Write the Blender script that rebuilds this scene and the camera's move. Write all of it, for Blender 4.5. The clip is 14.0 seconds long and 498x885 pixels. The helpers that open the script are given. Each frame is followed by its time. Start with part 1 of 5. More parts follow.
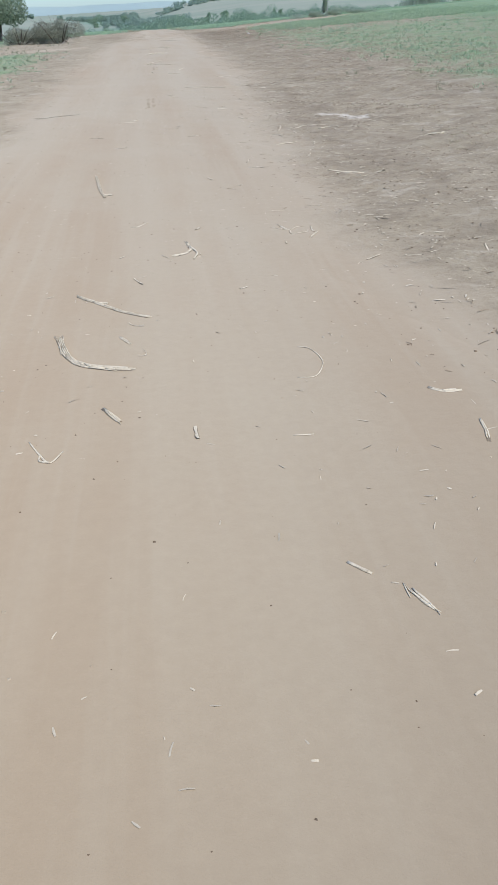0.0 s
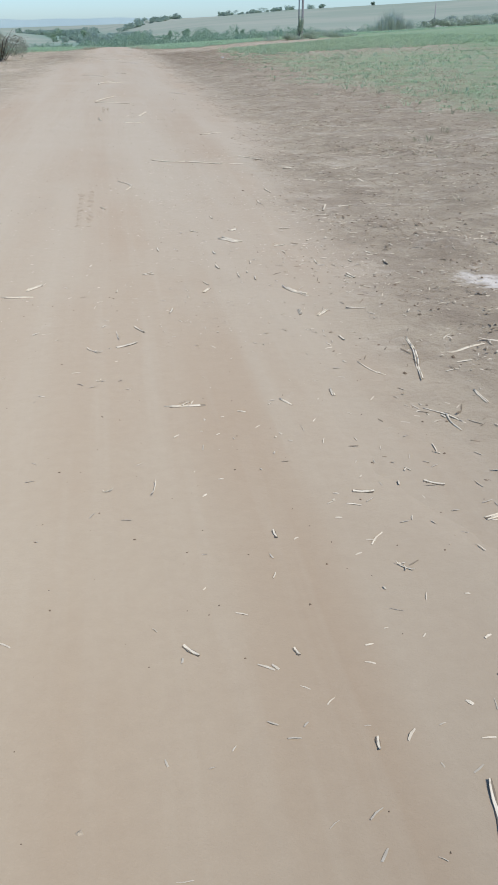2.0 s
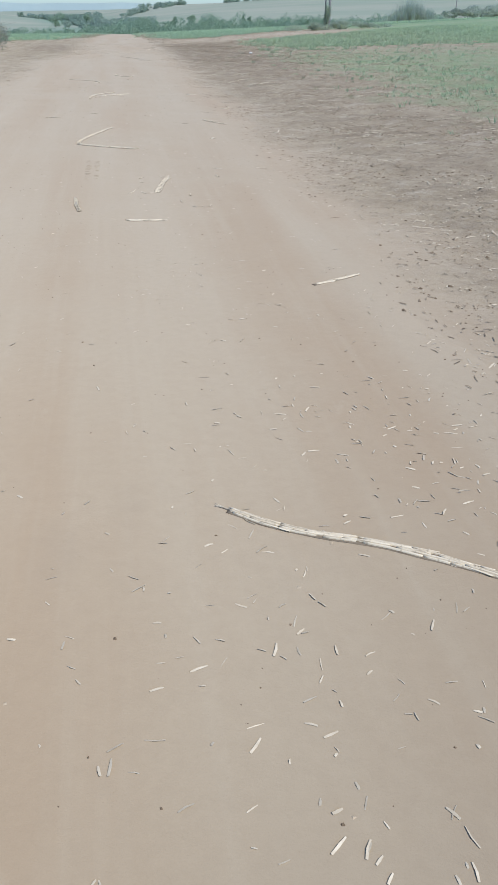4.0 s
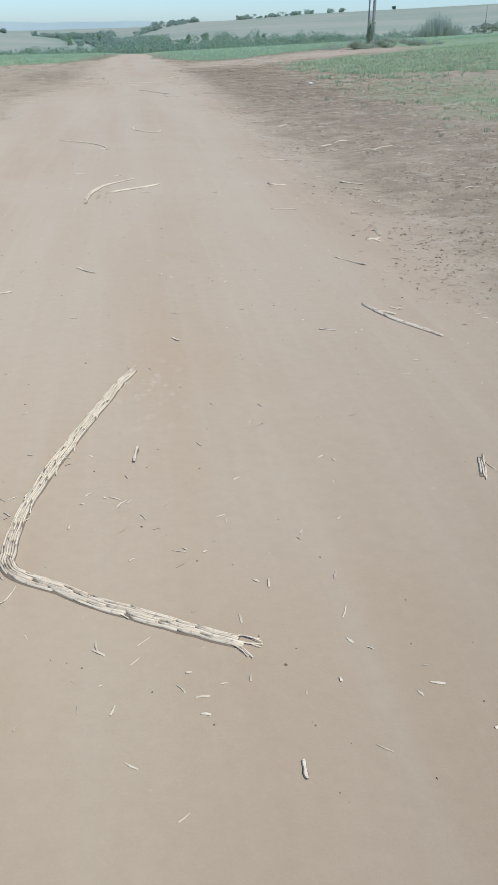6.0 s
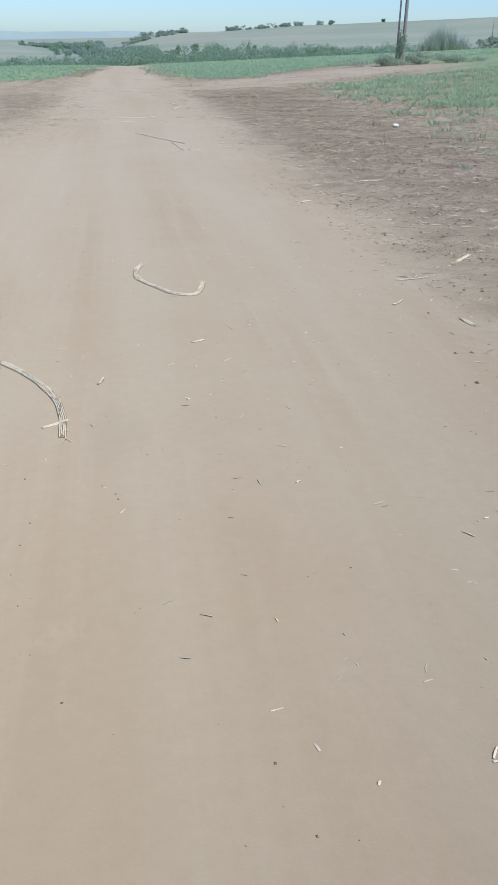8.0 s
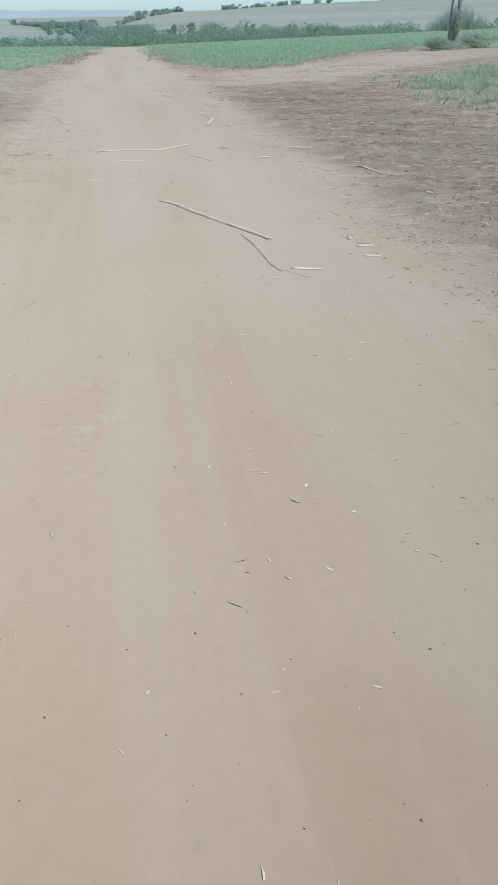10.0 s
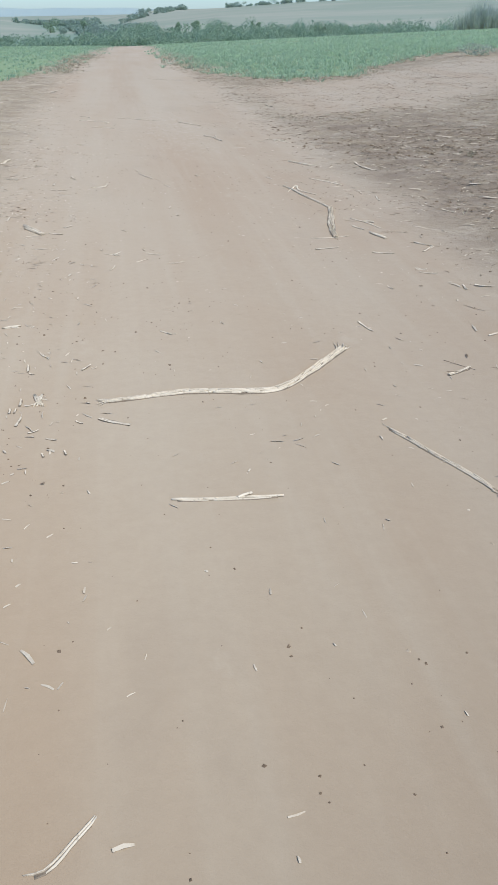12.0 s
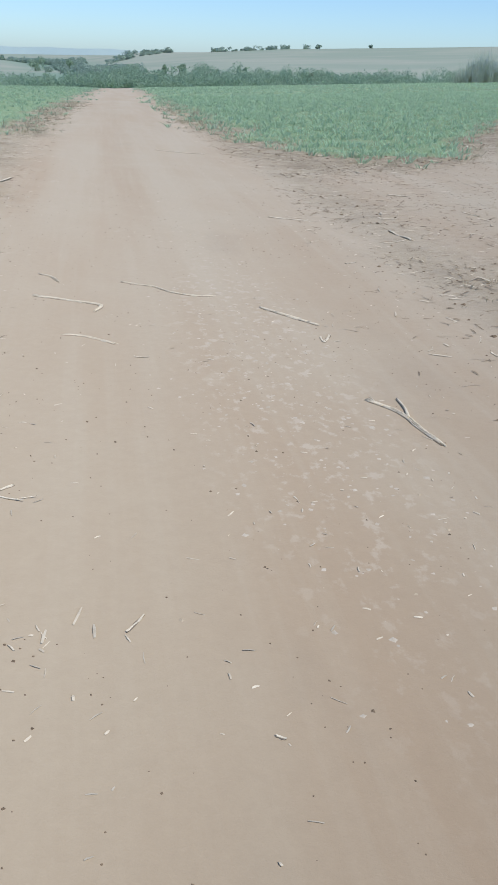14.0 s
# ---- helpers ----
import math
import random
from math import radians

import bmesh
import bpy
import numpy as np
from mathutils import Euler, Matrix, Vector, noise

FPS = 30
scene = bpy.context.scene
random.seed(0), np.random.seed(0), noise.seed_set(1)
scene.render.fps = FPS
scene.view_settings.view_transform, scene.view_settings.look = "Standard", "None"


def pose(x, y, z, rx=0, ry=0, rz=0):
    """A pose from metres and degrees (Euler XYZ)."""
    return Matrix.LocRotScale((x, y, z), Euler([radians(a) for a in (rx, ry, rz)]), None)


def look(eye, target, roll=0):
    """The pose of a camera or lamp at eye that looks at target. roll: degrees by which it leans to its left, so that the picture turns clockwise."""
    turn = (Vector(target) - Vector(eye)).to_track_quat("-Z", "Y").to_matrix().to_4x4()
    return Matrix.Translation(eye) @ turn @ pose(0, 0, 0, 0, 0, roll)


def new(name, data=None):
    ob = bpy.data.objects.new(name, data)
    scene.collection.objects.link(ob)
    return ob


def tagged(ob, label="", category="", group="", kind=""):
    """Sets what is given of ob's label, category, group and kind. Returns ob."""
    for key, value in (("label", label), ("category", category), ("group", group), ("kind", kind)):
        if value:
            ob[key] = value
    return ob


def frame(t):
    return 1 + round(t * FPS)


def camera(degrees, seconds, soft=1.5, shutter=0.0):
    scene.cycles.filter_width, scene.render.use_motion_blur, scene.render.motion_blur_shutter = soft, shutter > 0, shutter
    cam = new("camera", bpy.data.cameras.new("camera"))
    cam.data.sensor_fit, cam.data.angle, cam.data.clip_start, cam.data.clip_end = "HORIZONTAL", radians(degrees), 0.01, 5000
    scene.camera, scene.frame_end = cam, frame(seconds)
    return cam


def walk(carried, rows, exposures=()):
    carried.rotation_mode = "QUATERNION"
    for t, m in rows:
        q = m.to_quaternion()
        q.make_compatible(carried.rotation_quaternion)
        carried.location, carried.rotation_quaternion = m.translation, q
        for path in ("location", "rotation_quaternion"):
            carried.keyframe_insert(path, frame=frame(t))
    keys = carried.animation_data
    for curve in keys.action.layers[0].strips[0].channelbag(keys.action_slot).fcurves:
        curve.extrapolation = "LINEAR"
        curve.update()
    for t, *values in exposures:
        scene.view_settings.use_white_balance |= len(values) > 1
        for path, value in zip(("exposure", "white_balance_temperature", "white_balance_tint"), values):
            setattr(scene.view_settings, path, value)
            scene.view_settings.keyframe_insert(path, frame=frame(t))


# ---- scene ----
cam = camera(34.3, 14.0, soft=0.95)
PATH = [
    (0.0, pose(0.000, -0.000, 1.983, 61.49, 1.99, -6.60)),
    (0.5, pose(0.053, 2.527, 1.966, 60.60, 1.20, -6.65)),
    (1.0, pose(0.184, 5.292, 2.023, 62.19, 2.01, -8.92)),
    (1.5, pose(0.263, 8.045, 1.954, 61.51, -0.34, -8.78)),
    (2.0, pose(0.391, 10.661, 1.978, 62.55, 0.21, -9.07)),
    (2.5, pose(0.486, 13.168, 2.019, 62.74, -0.23, -8.96)),
    (3.0, pose(0.547, 15.755, 2.063, 62.45, 0.19, -9.09)),
    (3.2, pose(0.567, 16.918, 2.000, 61.79, -1.04, -9.06)),
    (5.3, pose(0.638, 29.095, 1.960, 62.62, 0.54, -8.21)),
    (5.5, pose(0.632, 30.255, 1.975, 62.80, 0.42, -8.31)),
    (6.0, pose(0.615, 33.055, 1.968, 62.77, -0.02, -8.04)),
    (6.5, pose(0.581, 35.922, 1.981, 62.82, -0.81, -7.84)),
    (7.0, pose(0.588, 38.593, 2.006, 63.24, 0.21, -7.93)),
    (7.5, pose(0.549, 41.562, 2.019, 63.53, -0.96, -8.27)),
    (8.0, pose(0.622, 44.580, 1.999, 63.41, -0.52, -8.79)),
    (8.2, pose(0.630, 45.720, 2.018, 63.13, -0.89, -8.66)),
    (10.3, pose(0.545, 56.700, 1.946, 62.21, -0.29, -9.18)),
    (10.5, pose(0.542, 57.693, 1.971, 62.74, -0.10, -9.18)),
    (11.0, pose(0.518, 60.291, 1.968, 62.58, 0.28, -8.69)),
    (11.5, pose(0.448, 62.996, 1.912, 61.72, -0.54, -8.45)),
    (12.0, pose(0.467, 65.804, 1.859, 62.12, -0.51, -8.90)),
    (12.5, pose(0.439, 68.763, 1.853, 62.20, -0.95, -9.38)),
    (13.0, pose(0.365, 71.638, 1.867, 63.22, -2.39, -9.21)),
    (13.5, pose(0.356, 74.588, 1.837, 63.40, -3.12, -9.47)),
    (14.0, pose(0.389, 77.238, 1.908, 64.70, -2.17, -9.94)),
]
walk(cam, PATH)

# ---- light: hazy bright sky, sun veiled ----
SUN_EL, SUN_AZ = 56.0, 145.0
scene.view_settings.exposure = 1.1
world = bpy.data.worlds.new("world")
scene.world = world
world.use_nodes = True
wn = world.node_tree
sky = wn.nodes.new("ShaderNodeTexSky")
sky.sky_type = "NISHITA"
sky.sun_disc = False
sky.sun_elevation, sky.sun_rotation = radians(SUN_EL), radians(SUN_AZ)
sky.air_density, sky.dust_density, sky.ozone_density = 0.8, 0.5, 4.0
tint = wn.nodes.new("ShaderNodeMix")
tint.data_type, tint.blend_type = "RGBA", "MULTIPLY"
tint.inputs[0].default_value = 1.0
tint.inputs[7].default_value = (0.80, 0.945, 1.08, 1)
wn.links.new(sky.outputs[0], tint.inputs[6])
wn.links.new(tint.outputs[2], wn.nodes["Background"].inputs[0])
wn.nodes["Background"].inputs[1].default_value = 0.066
sun = new("sun", bpy.data.lights.new("sun", "SUN"))
sun.data.energy, sun.data.angle, sun.data.color = 1.66, radians(12), (0.98, 0.958, 0.95)
sd = Vector((math.sin(radians(SUN_AZ)) * math.cos(radians(SUN_EL)), math.cos(radians(SUN_AZ)) * math.cos(radians(SUN_EL)), math.sin(radians(SUN_EL))))
sun.matrix_world = look(sd * 50, (0, 0, 0))

# ---- materials ----
def nodes(name):
    m = bpy.data.materials.new(name)
    m.use_nodes = True
    return m, m.node_tree, m.node_tree.nodes["Principled BSDF"]


def node(nt, kind, **inputs):
    n = nt.nodes.new("ShaderNode" + kind)
    for k, v in inputs.items():
        n.inputs[k].default_value = v
    return n


def noise_of(nt, scale, detail=4.0, rough=0.55, stretch=(1, 1, 1), coord=None):
    g = coord or nt.nodes.new("ShaderNodeNewGeometry").outputs["Position"]
    mp = nt.nodes.new("ShaderNodeMapping")
    mp.inputs["Scale"].default_value = stretch
    nt.links.new(g, mp.inputs["Vector"])
    n = node(nt, "TexNoise", Scale=scale, Detail=detail, Roughness=rough)
    nt.links.new(mp.outputs[0], n.inputs["Vector"])
    return n.outputs[0]


def ramp(nt, src, lo, hi, a=0.0, b=1.0):
    r = nt.nodes.new("ShaderNodeMapRange")
    r.inputs[1].default_value, r.inputs[2].default_value = lo, hi
    r.inputs[3].default_value, r.inputs[4].default_value = a, b
    nt.links.new(src, r.inputs[0])
    return r.outputs[0]


def mix(nt, fac, a, b, mode="MIX"):
    m = nt.nodes.new("ShaderNodeMix")
    m.data_type, m.blend_type = "RGBA", mode
    for sock, v in ((m.inputs[0], fac), (m.inputs[6], a), (m.inputs[7], b)):
        if isinstance(v, (int, float)):
            sock.default_value = v
        elif isinstance(v, tuple):
            sock.default_value = (*v, 1)
        else:
            nt.links.new(v, sock)
    return m.outputs[2]


def mul(nt, a, b, op="MULTIPLY"):
    m = nt.nodes.new("ShaderNodeMath")
    m.operation = op
    for sock, v in ((m.inputs[0], a), (m.inputs[1], b)):
        if isinstance(v, (int, float)):
            sock.default_value = v
        else:
            nt.links.new(v, sock)
    return m.outputs[0]


def attr(nt, name):
    a = nt.nodes.new("ShaderNodeAttribute")
    a.attribute_name = name
    return a.outputs["Fac"]


def soil_material():
    m, nt, b = nodes("dusty_soil")
    road, green, dark, pale = (attr(nt, k) for k in ("road", "green", "dark", "pale"))
    broad = noise_of(nt, 0.35, 4, 0.6)
    streak = noise_of(nt, 1.1, 3, 0.5, (1.0, 0.05, 1.0))
    fine = noise_of(nt, 14.0, 6, 0.7)
    grain = noise_of(nt, 110.0, 3, 0.7)
    # packed road dust: pale tan with warmer, pinker worn bands along the wheel lines
    c_road = mix(nt, ramp(nt, streak, 0.38, 0.64), (0.431, 0.353, 0.247), (0.399, 0.308, 0.204))
    c_road = mix(nt, ramp(nt, broad, 0.45, 0.70, 0, 0.6), c_road, (0.437, 0.366, 0.259))
    c_road = mix(nt, ramp(nt, noise_of(nt, 0.45, 3, 0.5, (1, 0.16, 1)), 0.52, 0.68, 0, 0.6), c_road, (0.390, 0.288, 0.184))
    c_road = mix(nt, ramp(nt, noise_of(nt, 7.0, 3, 0.6, (1.0, 0.03, 1.0)), 0.5, 0.72, 0, 0.30), c_road, (0.458, 0.389, 0.282))
    c_road = mix(nt, ramp(nt, noise_of(nt, 1.9, 6, 0.7, (1, 0.5, 1)), 0.64, 0.72, 0, 0.30), c_road, (0.499, 0.435, 0.325))
    c_road = mix(nt, ramp(nt, noise_of(nt, 0.8, 4, 0.6, (1, 0.4, 1)), 0.62, 0.72, 0, 0.25), c_road, (0.344, 0.281, 0.200))
    # loose shoulder soil
    c_side = mix(nt, ramp(nt, noise_of(nt, 2.2, 5, 0.65), 0.38, 0.62), (0.329, 0.271, 0.182), (0.392, 0.326, 0.222))
    c_side = mix(nt, ramp(nt, noise_of(nt, 0.9, 5, 0.6, (1, 0.35, 1)), 0.50, 0.68, 0, 0.8), c_side, (0.425, 0.358, 0.250))
    c_side = mix(nt, ramp(nt, noise_of(nt, 1.7, 6, 0.75, (0.6, 1, 1)), 0.50, 0.60, 0, 0.75), c_side, (0.244, 0.196, 0.130))
    c_side = mix(nt, ramp(nt, noise_of(nt, 1.25, 6, 0.7, (0.7, 1.2, 1)), 0.56, 0.64, 0, 0.8), c_side, (0.487, 0.421, 0.315))
    c_side = mix(nt, ramp(nt, noise_of(nt, 9.0, 5, 0.75), 0.52, 0.64, 0, 0.45), c_side, (0.215, 0.167, 0.110))
    c = mix(nt, road, c_side, c_road)
    c = mix(nt, mul(nt, dark, ramp(nt, noise_of(nt, 1.6, 6, 0.7), 0.36, 0.62, 0, 0.8)), c, (0.205, 0.155, 0.104))
    c = mix(nt, mul(nt, pale, ramp(nt, noise_of(nt, 11.0, 5, 0.65, (1, 0.7, 1)), 0.55, 0.63)), c, (0.573, 0.505, 0.400))
    c = mix(nt, ramp(nt, mul(nt, pale, ramp(nt, noise_of(nt, 5.0, 5, 0.7), 0.35, 0.6, 0.7, 1.0)), 0.6, 0.9, 0, 0.9), c, (0.72, 0.67, 0.58))
    # low green cover, broken by bare soil
    leaf = mix(nt, ramp(nt, noise_of(nt, 0.6, 6, 0.7), 0.35, 0.65), (0.17, 0.275, 0.135), (0.225, 0.325, 0.165))
    cover = ramp(nt, mul(nt, mul(nt, green, 1.25), noise_of(nt, 1.3, 6, 0.7, (1, 0.6, 1)), "ADD"), 0.62, 1.02)
    c = mix(nt, mul(nt, cover, ramp(nt, green, 0.01, 0.15)), c, leaf)
    c = mix(nt, ramp(nt, fine, 0.3, 0.75, 0.0, 0.14), c, (0.239, 0.176, 0.115))
    c = mix(nt, ramp(nt, grain, 0.58, 0.75, 0.0, 0.12), c, (0.535, 0.451, 0.330))
    nt.links.new(c, b.inputs["Base Color"])
    b.inputs["Roughness"].default_value = 0.95
    b.inputs["Specular IOR Level"].default_value = 0.15
    # loose dust scatters light back towards where it came from
    b.inputs["Diffuse Roughness"].default_value = 1.0
    b.inputs["Sheen Weight"].default_value = 0.17
    b.inputs["Sheen Roughness"].default_value = 0.6
    b.inputs["Sheen Tint"].default_value = (1.0, 0.90, 0.76, 1)
    bump = node(nt, "Bump", Strength=0.6, Distance=0.025)
    rough = mul(nt, noise_of(nt, 6.0, 6, 0.75), ramp(nt, road, 0, 1, 3.0, 0.12))
    nt.links.new(mul(nt, mul(nt, mul(nt, fine, ramp(nt, road, 0, 1, 0.7, 0.16)), mul(nt, grain, ramp(nt, road, 0, 1, 0.15, 0.05)), "ADD"), rough, "ADD"), bump.inputs["Height"])
    nt.links.new(bump.outputs[0], b.inputs["Normal"])
    return m


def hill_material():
    m, nt, b = nodes("haze_tinted_fields")
    # the haze over these fields is put into their pale colours
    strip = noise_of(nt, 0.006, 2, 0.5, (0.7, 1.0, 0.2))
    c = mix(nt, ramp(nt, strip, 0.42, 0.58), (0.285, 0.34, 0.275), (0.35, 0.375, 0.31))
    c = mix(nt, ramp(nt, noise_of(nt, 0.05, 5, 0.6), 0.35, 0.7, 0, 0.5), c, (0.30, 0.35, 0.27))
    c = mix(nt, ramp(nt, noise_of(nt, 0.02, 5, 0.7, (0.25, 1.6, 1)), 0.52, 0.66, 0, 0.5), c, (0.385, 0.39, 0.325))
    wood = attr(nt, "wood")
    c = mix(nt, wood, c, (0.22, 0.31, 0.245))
    nt.links.new(c, b.inputs["Base Color"])
    b.inputs["Roughness"].default_value = 1.0
    b.inputs["Specular IOR Level"].default_value = 0.0
    return m


def plain(name, col, col2, scale, rough=0.9, bump=0.3, dist=0.001, stretch=(1, 1, 1), own=True, island=False, joints=False, flow=False):
    m, nt, b = nodes(name)
    coord = nt.nodes.new("ShaderNodeTexCoord").outputs["Object"] if own else None
    if flow:
        at = nt.nodes.new("ShaderNodeAttribute")
        at.attribute_name = "flow"
        coord = at.outputs["Vector"]
    n = noise_of(nt, scale, 5, 0.65, stretch, coord)
    c = mix(nt, ramp(nt, n, 0.35, 0.66), col, col2)
    r = nt.nodes.new("ShaderNodeNewGeometry").outputs["Random Per Island"] if island else nt.nodes.new("ShaderNodeObjectInfo").outputs["Random"]
    c = mix(nt, ramp(nt, r, 0, 1, 0.0, 0.25 if joints else 0.45), c, tuple(0.62 * v for v in col2))
    if joints:
        # dark rings where the cane's nodes were
        w = node(nt, "TexWave", Scale=2.2, Distortion=2.0)
        sh = nt.nodes.new("ShaderNodeVectorMath")
        nt.links.new(coord, sh.inputs[0])
        nt.links.new(nt.nodes.new("ShaderNodeObjectInfo").outputs["Random"], sh.inputs[1])
        nt.links.new(sh.outputs[0], w.inputs["Vector"])
        c = mix(nt, ramp(nt, w.outputs["Fac"], 0.987, 0.999, 0, 0.35), c, (0.22, 0.17, 0.11))
        c = mix(nt, ramp(nt, noise_of(nt, 9, 4, 0.65, (0.9, 14, 14), coord), 0.54, 0.62, 0, 0.7), c, (0.30, 0.24, 0.165))
    nt.links.new(c, b.inputs["Base Color"])
    b.inputs["Roughness"].default_value = rough
    b.inputs["Specular IOR Level"].default_value = 0.25
    if bump:
        bp = node(nt, "Bump", Strength=bump, Distance=dist)
        nt.links.new(n, bp.inputs["Height"])
        nt.links.new(bp.outputs[0], b.inputs["Normal"])
    return m


def leafy(name, col, col2, trans=0.25):
    m, nt, b = nodes(name)
    r = nt.nodes.new("ShaderNodeNewGeometry").outputs["Random Per Island"]
    n = noise_of(nt, 0.9, 3, 0.6)
    c = mix(nt, r, col, col2)
    c = mix(nt, ramp(nt, n, 0.35, 0.7, 0, 0.5), c, tuple(0.7 * v for v in col))
    nt.links.new(c, b.inputs["Base Color"])
    b.inputs["Roughness"].default_value = 0.7
    b.inputs["Specular IOR Level"].default_value = 0.2
    tr = nt.nodes.new("ShaderNodeBsdfTranslucent")
    nt.links.new(c, tr.inputs[0])
    ms = nt.nodes.new("ShaderNodeMixShader")
    ms.inputs[0].default_value = trans
    nt.links.new(b.outputs[0], ms.inputs[1])
    nt.links.new(tr.outputs[0], ms.inputs[2])
    nt.links.new(ms.outputs[0], nt.nodes["Material Output"].inputs[0])
    return m


SOIL = soil_material()
HILL = hill_material()
STRAW = plain("dry_straw", (0.85, 0.755, 0.575), (0.65, 0.555, 0.395), 14, 0.8, 0.35, 0.0006, (0.5, 9, 9), joints=True, flow=True)
# dark pith seen in cracks, and the painted shade rim round stalks
PITH_SHADE = plain("pith_and_shade", (0.33, 0.27, 0.19), (0.21, 0.165, 0.115), 30, 0.95, 0.4, 0.003, (1, 10, 10), flow=True)
LITTER = plain("straw_bits", (0.78, 0.69, 0.52), (0.58, 0.49, 0.35), 20, 0.85, 0.0, own=False, island=True)
CHAFF = plain("weathered_trash", (0.40, 0.32, 0.215), (0.225, 0.17, 0.11), 20, 0.9, 0.0, own=False, island=True)
TWIG = plain("grey_twig", (0.33, 0.265, 0.185), (0.21, 0.165, 0.115), 40, 0.9, 0.3, 0.0005, flow=True)
CLOD = plain("soil_clod", (0.26, 0.195, 0.125), (0.165, 0.12, 0.078), 60, 1.0, 0.4, 0.003, own=False, island=True)
EARTH = plain("loose_earth", (0.40, 0.325, 0.235), (0.27, 0.21, 0.145), 40, 1.0, 0.4, 0.003, own=False, island=True)
CHIP = plain("pale_stone", (0.58, 0.475, 0.33), (0.48, 0.385, 0.26), 50, 0.9, 0.3, 0.002, own=False, island=True)
CRUST = plain("pale_crust", (0.62, 0.54, 0.42), (0.52, 0.44, 0.325), 60, 0.95, 0.4, 0.002, own=False, island=True)
WHITE = plain("white_stone", (0.86, 0.84, 0.80), (0.72, 0.70, 0.66), 30, 0.8, 0.3, 0.002)
CROP = leafy("young_cane_leaf", (0.40, 0.57, 0.37), (0.60, 0.75, 0.52), 0.6)
DRYGRASS = leafy("dry_grass", (0.36, 0.37, 0.25), (0.28, 0.33, 0.20), 0.4)
STUBBLE = leafy("brown_stubble", (0.62, 0.56, 0.40), (0.48, 0.43, 0.30), 0.5)
GRASS = leafy("olive_grass_leaf", (0.42, 0.54, 0.34), (0.60, 0.72, 0.48), 0.6)
# haze is painted in: tree leaves lifted pale, the farther copy paler and greyer
HAZED_WOODS = leafy("tree_leaf", (0.33, 0.46, 0.32), (0.44, 0.56, 0.40), 0.6)
HAZEWOOD = leafy("hazed_far_leaf", (0.38, 0.49, 0.40), (0.46, 0.56, 0.46), 0.6)
BUSH = leafy("bush_leaf", (0.31, 0.39, 0.27), (0.42, 0.49, 0.35), 0.55)
PLUME = leafy("cane_grass_leaf", (0.50, 0.58, 0.47), (0.60, 0.65, 0.54), 0.65)
REED = leafy("tall_grass_leaf", (0.47, 0.56, 0.43), (0.58, 0.65, 0.51), 0.65)
DEADLEAF = leafy("dry_brush", (0.42, 0.44, 0.34), (0.53, 0.53, 0.42), 0.6)
BARK = plain("bark", (0.20, 0.165, 0.13), (0.13, 0.105, 0.085), 8, 0.95, 0.6, 0.01, (1, 1, 0.2))
POLE = plain("weathered_pole", (0.40, 0.39, 0.37), (0.30, 0.29, 0.275), 6, 0.9, 0.4, 0.006, (3, 3, 0.15))
# blue-grey here is distance haze painted into the ridge's colour
RIDGE, _nt, _b = nodes("haze_tinted_ridge")
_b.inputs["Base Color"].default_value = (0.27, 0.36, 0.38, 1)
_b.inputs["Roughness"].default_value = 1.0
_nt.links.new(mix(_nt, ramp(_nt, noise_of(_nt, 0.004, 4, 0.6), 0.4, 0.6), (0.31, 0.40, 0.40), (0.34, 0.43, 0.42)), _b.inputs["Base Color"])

# ---- terrain ----
def step(a, b, v):
    t = np.clip((v - a) / (b - a), 0, 1)
    return t * t * (3 - 2 * t)


AZ = (-60, -14, -8, -4, 0, 3, 7, 12, 19, 25, 32, 60)
FAR = {
    330: (-2.9, -2.9, -2.8, -2.7, -2.6, -2.6, -2.5, -2.4, -2.2, -2.0, -1.9, -1.9),
    420: (-2.9, -2.9, -2.75, -2.5, -2.1, -1.95, -1.85, -1.75, -1.6, -1.5, -1.4, -1.4),
    600: (-1.2, -1.2, -1.2, -1.15, -1.0, -0.95, -0.85, -0.75, -0.65, -0.55, -0.5, -0.5),
    900: (-0.35, -0.35, -0.32, -0.70, -1.0, -0.6, -0.15, 0.05, 0.30, 0.50, 0.6, 0.6),
    1300: (-0.5, -0.5, -0.5, -0.70, -0.35, 0.18, 0.33, 0.70, 1.02, 1.30, 1.4, 1.4),
    1900: (-0.4, -0.4, -0.3, -0.2, -0.1, 0.0, 0.2, 0.5, 0.8, 1.0, 1.1, 1.1),
    4300: (-0.3, -0.3, -0.3, -0.3, -0.3, -0.3, -0.2, -0.1, 0.0, 0.2, 0.2, 0.2),
}
RADII = tuple(FAR)


def near_height(x, y):
    u = np.clip(y - 30, 0, 230)
    z = -6.9e-5 * u * u - 0.55 * step(90, 254, y) - 0.06 * np.clip(y - 254, 0, None)
    z = z + 0.047 * np.clip(x - 4, 0, 90) + 0.015 * np.clip(x + 4, -150, 0)
    return z


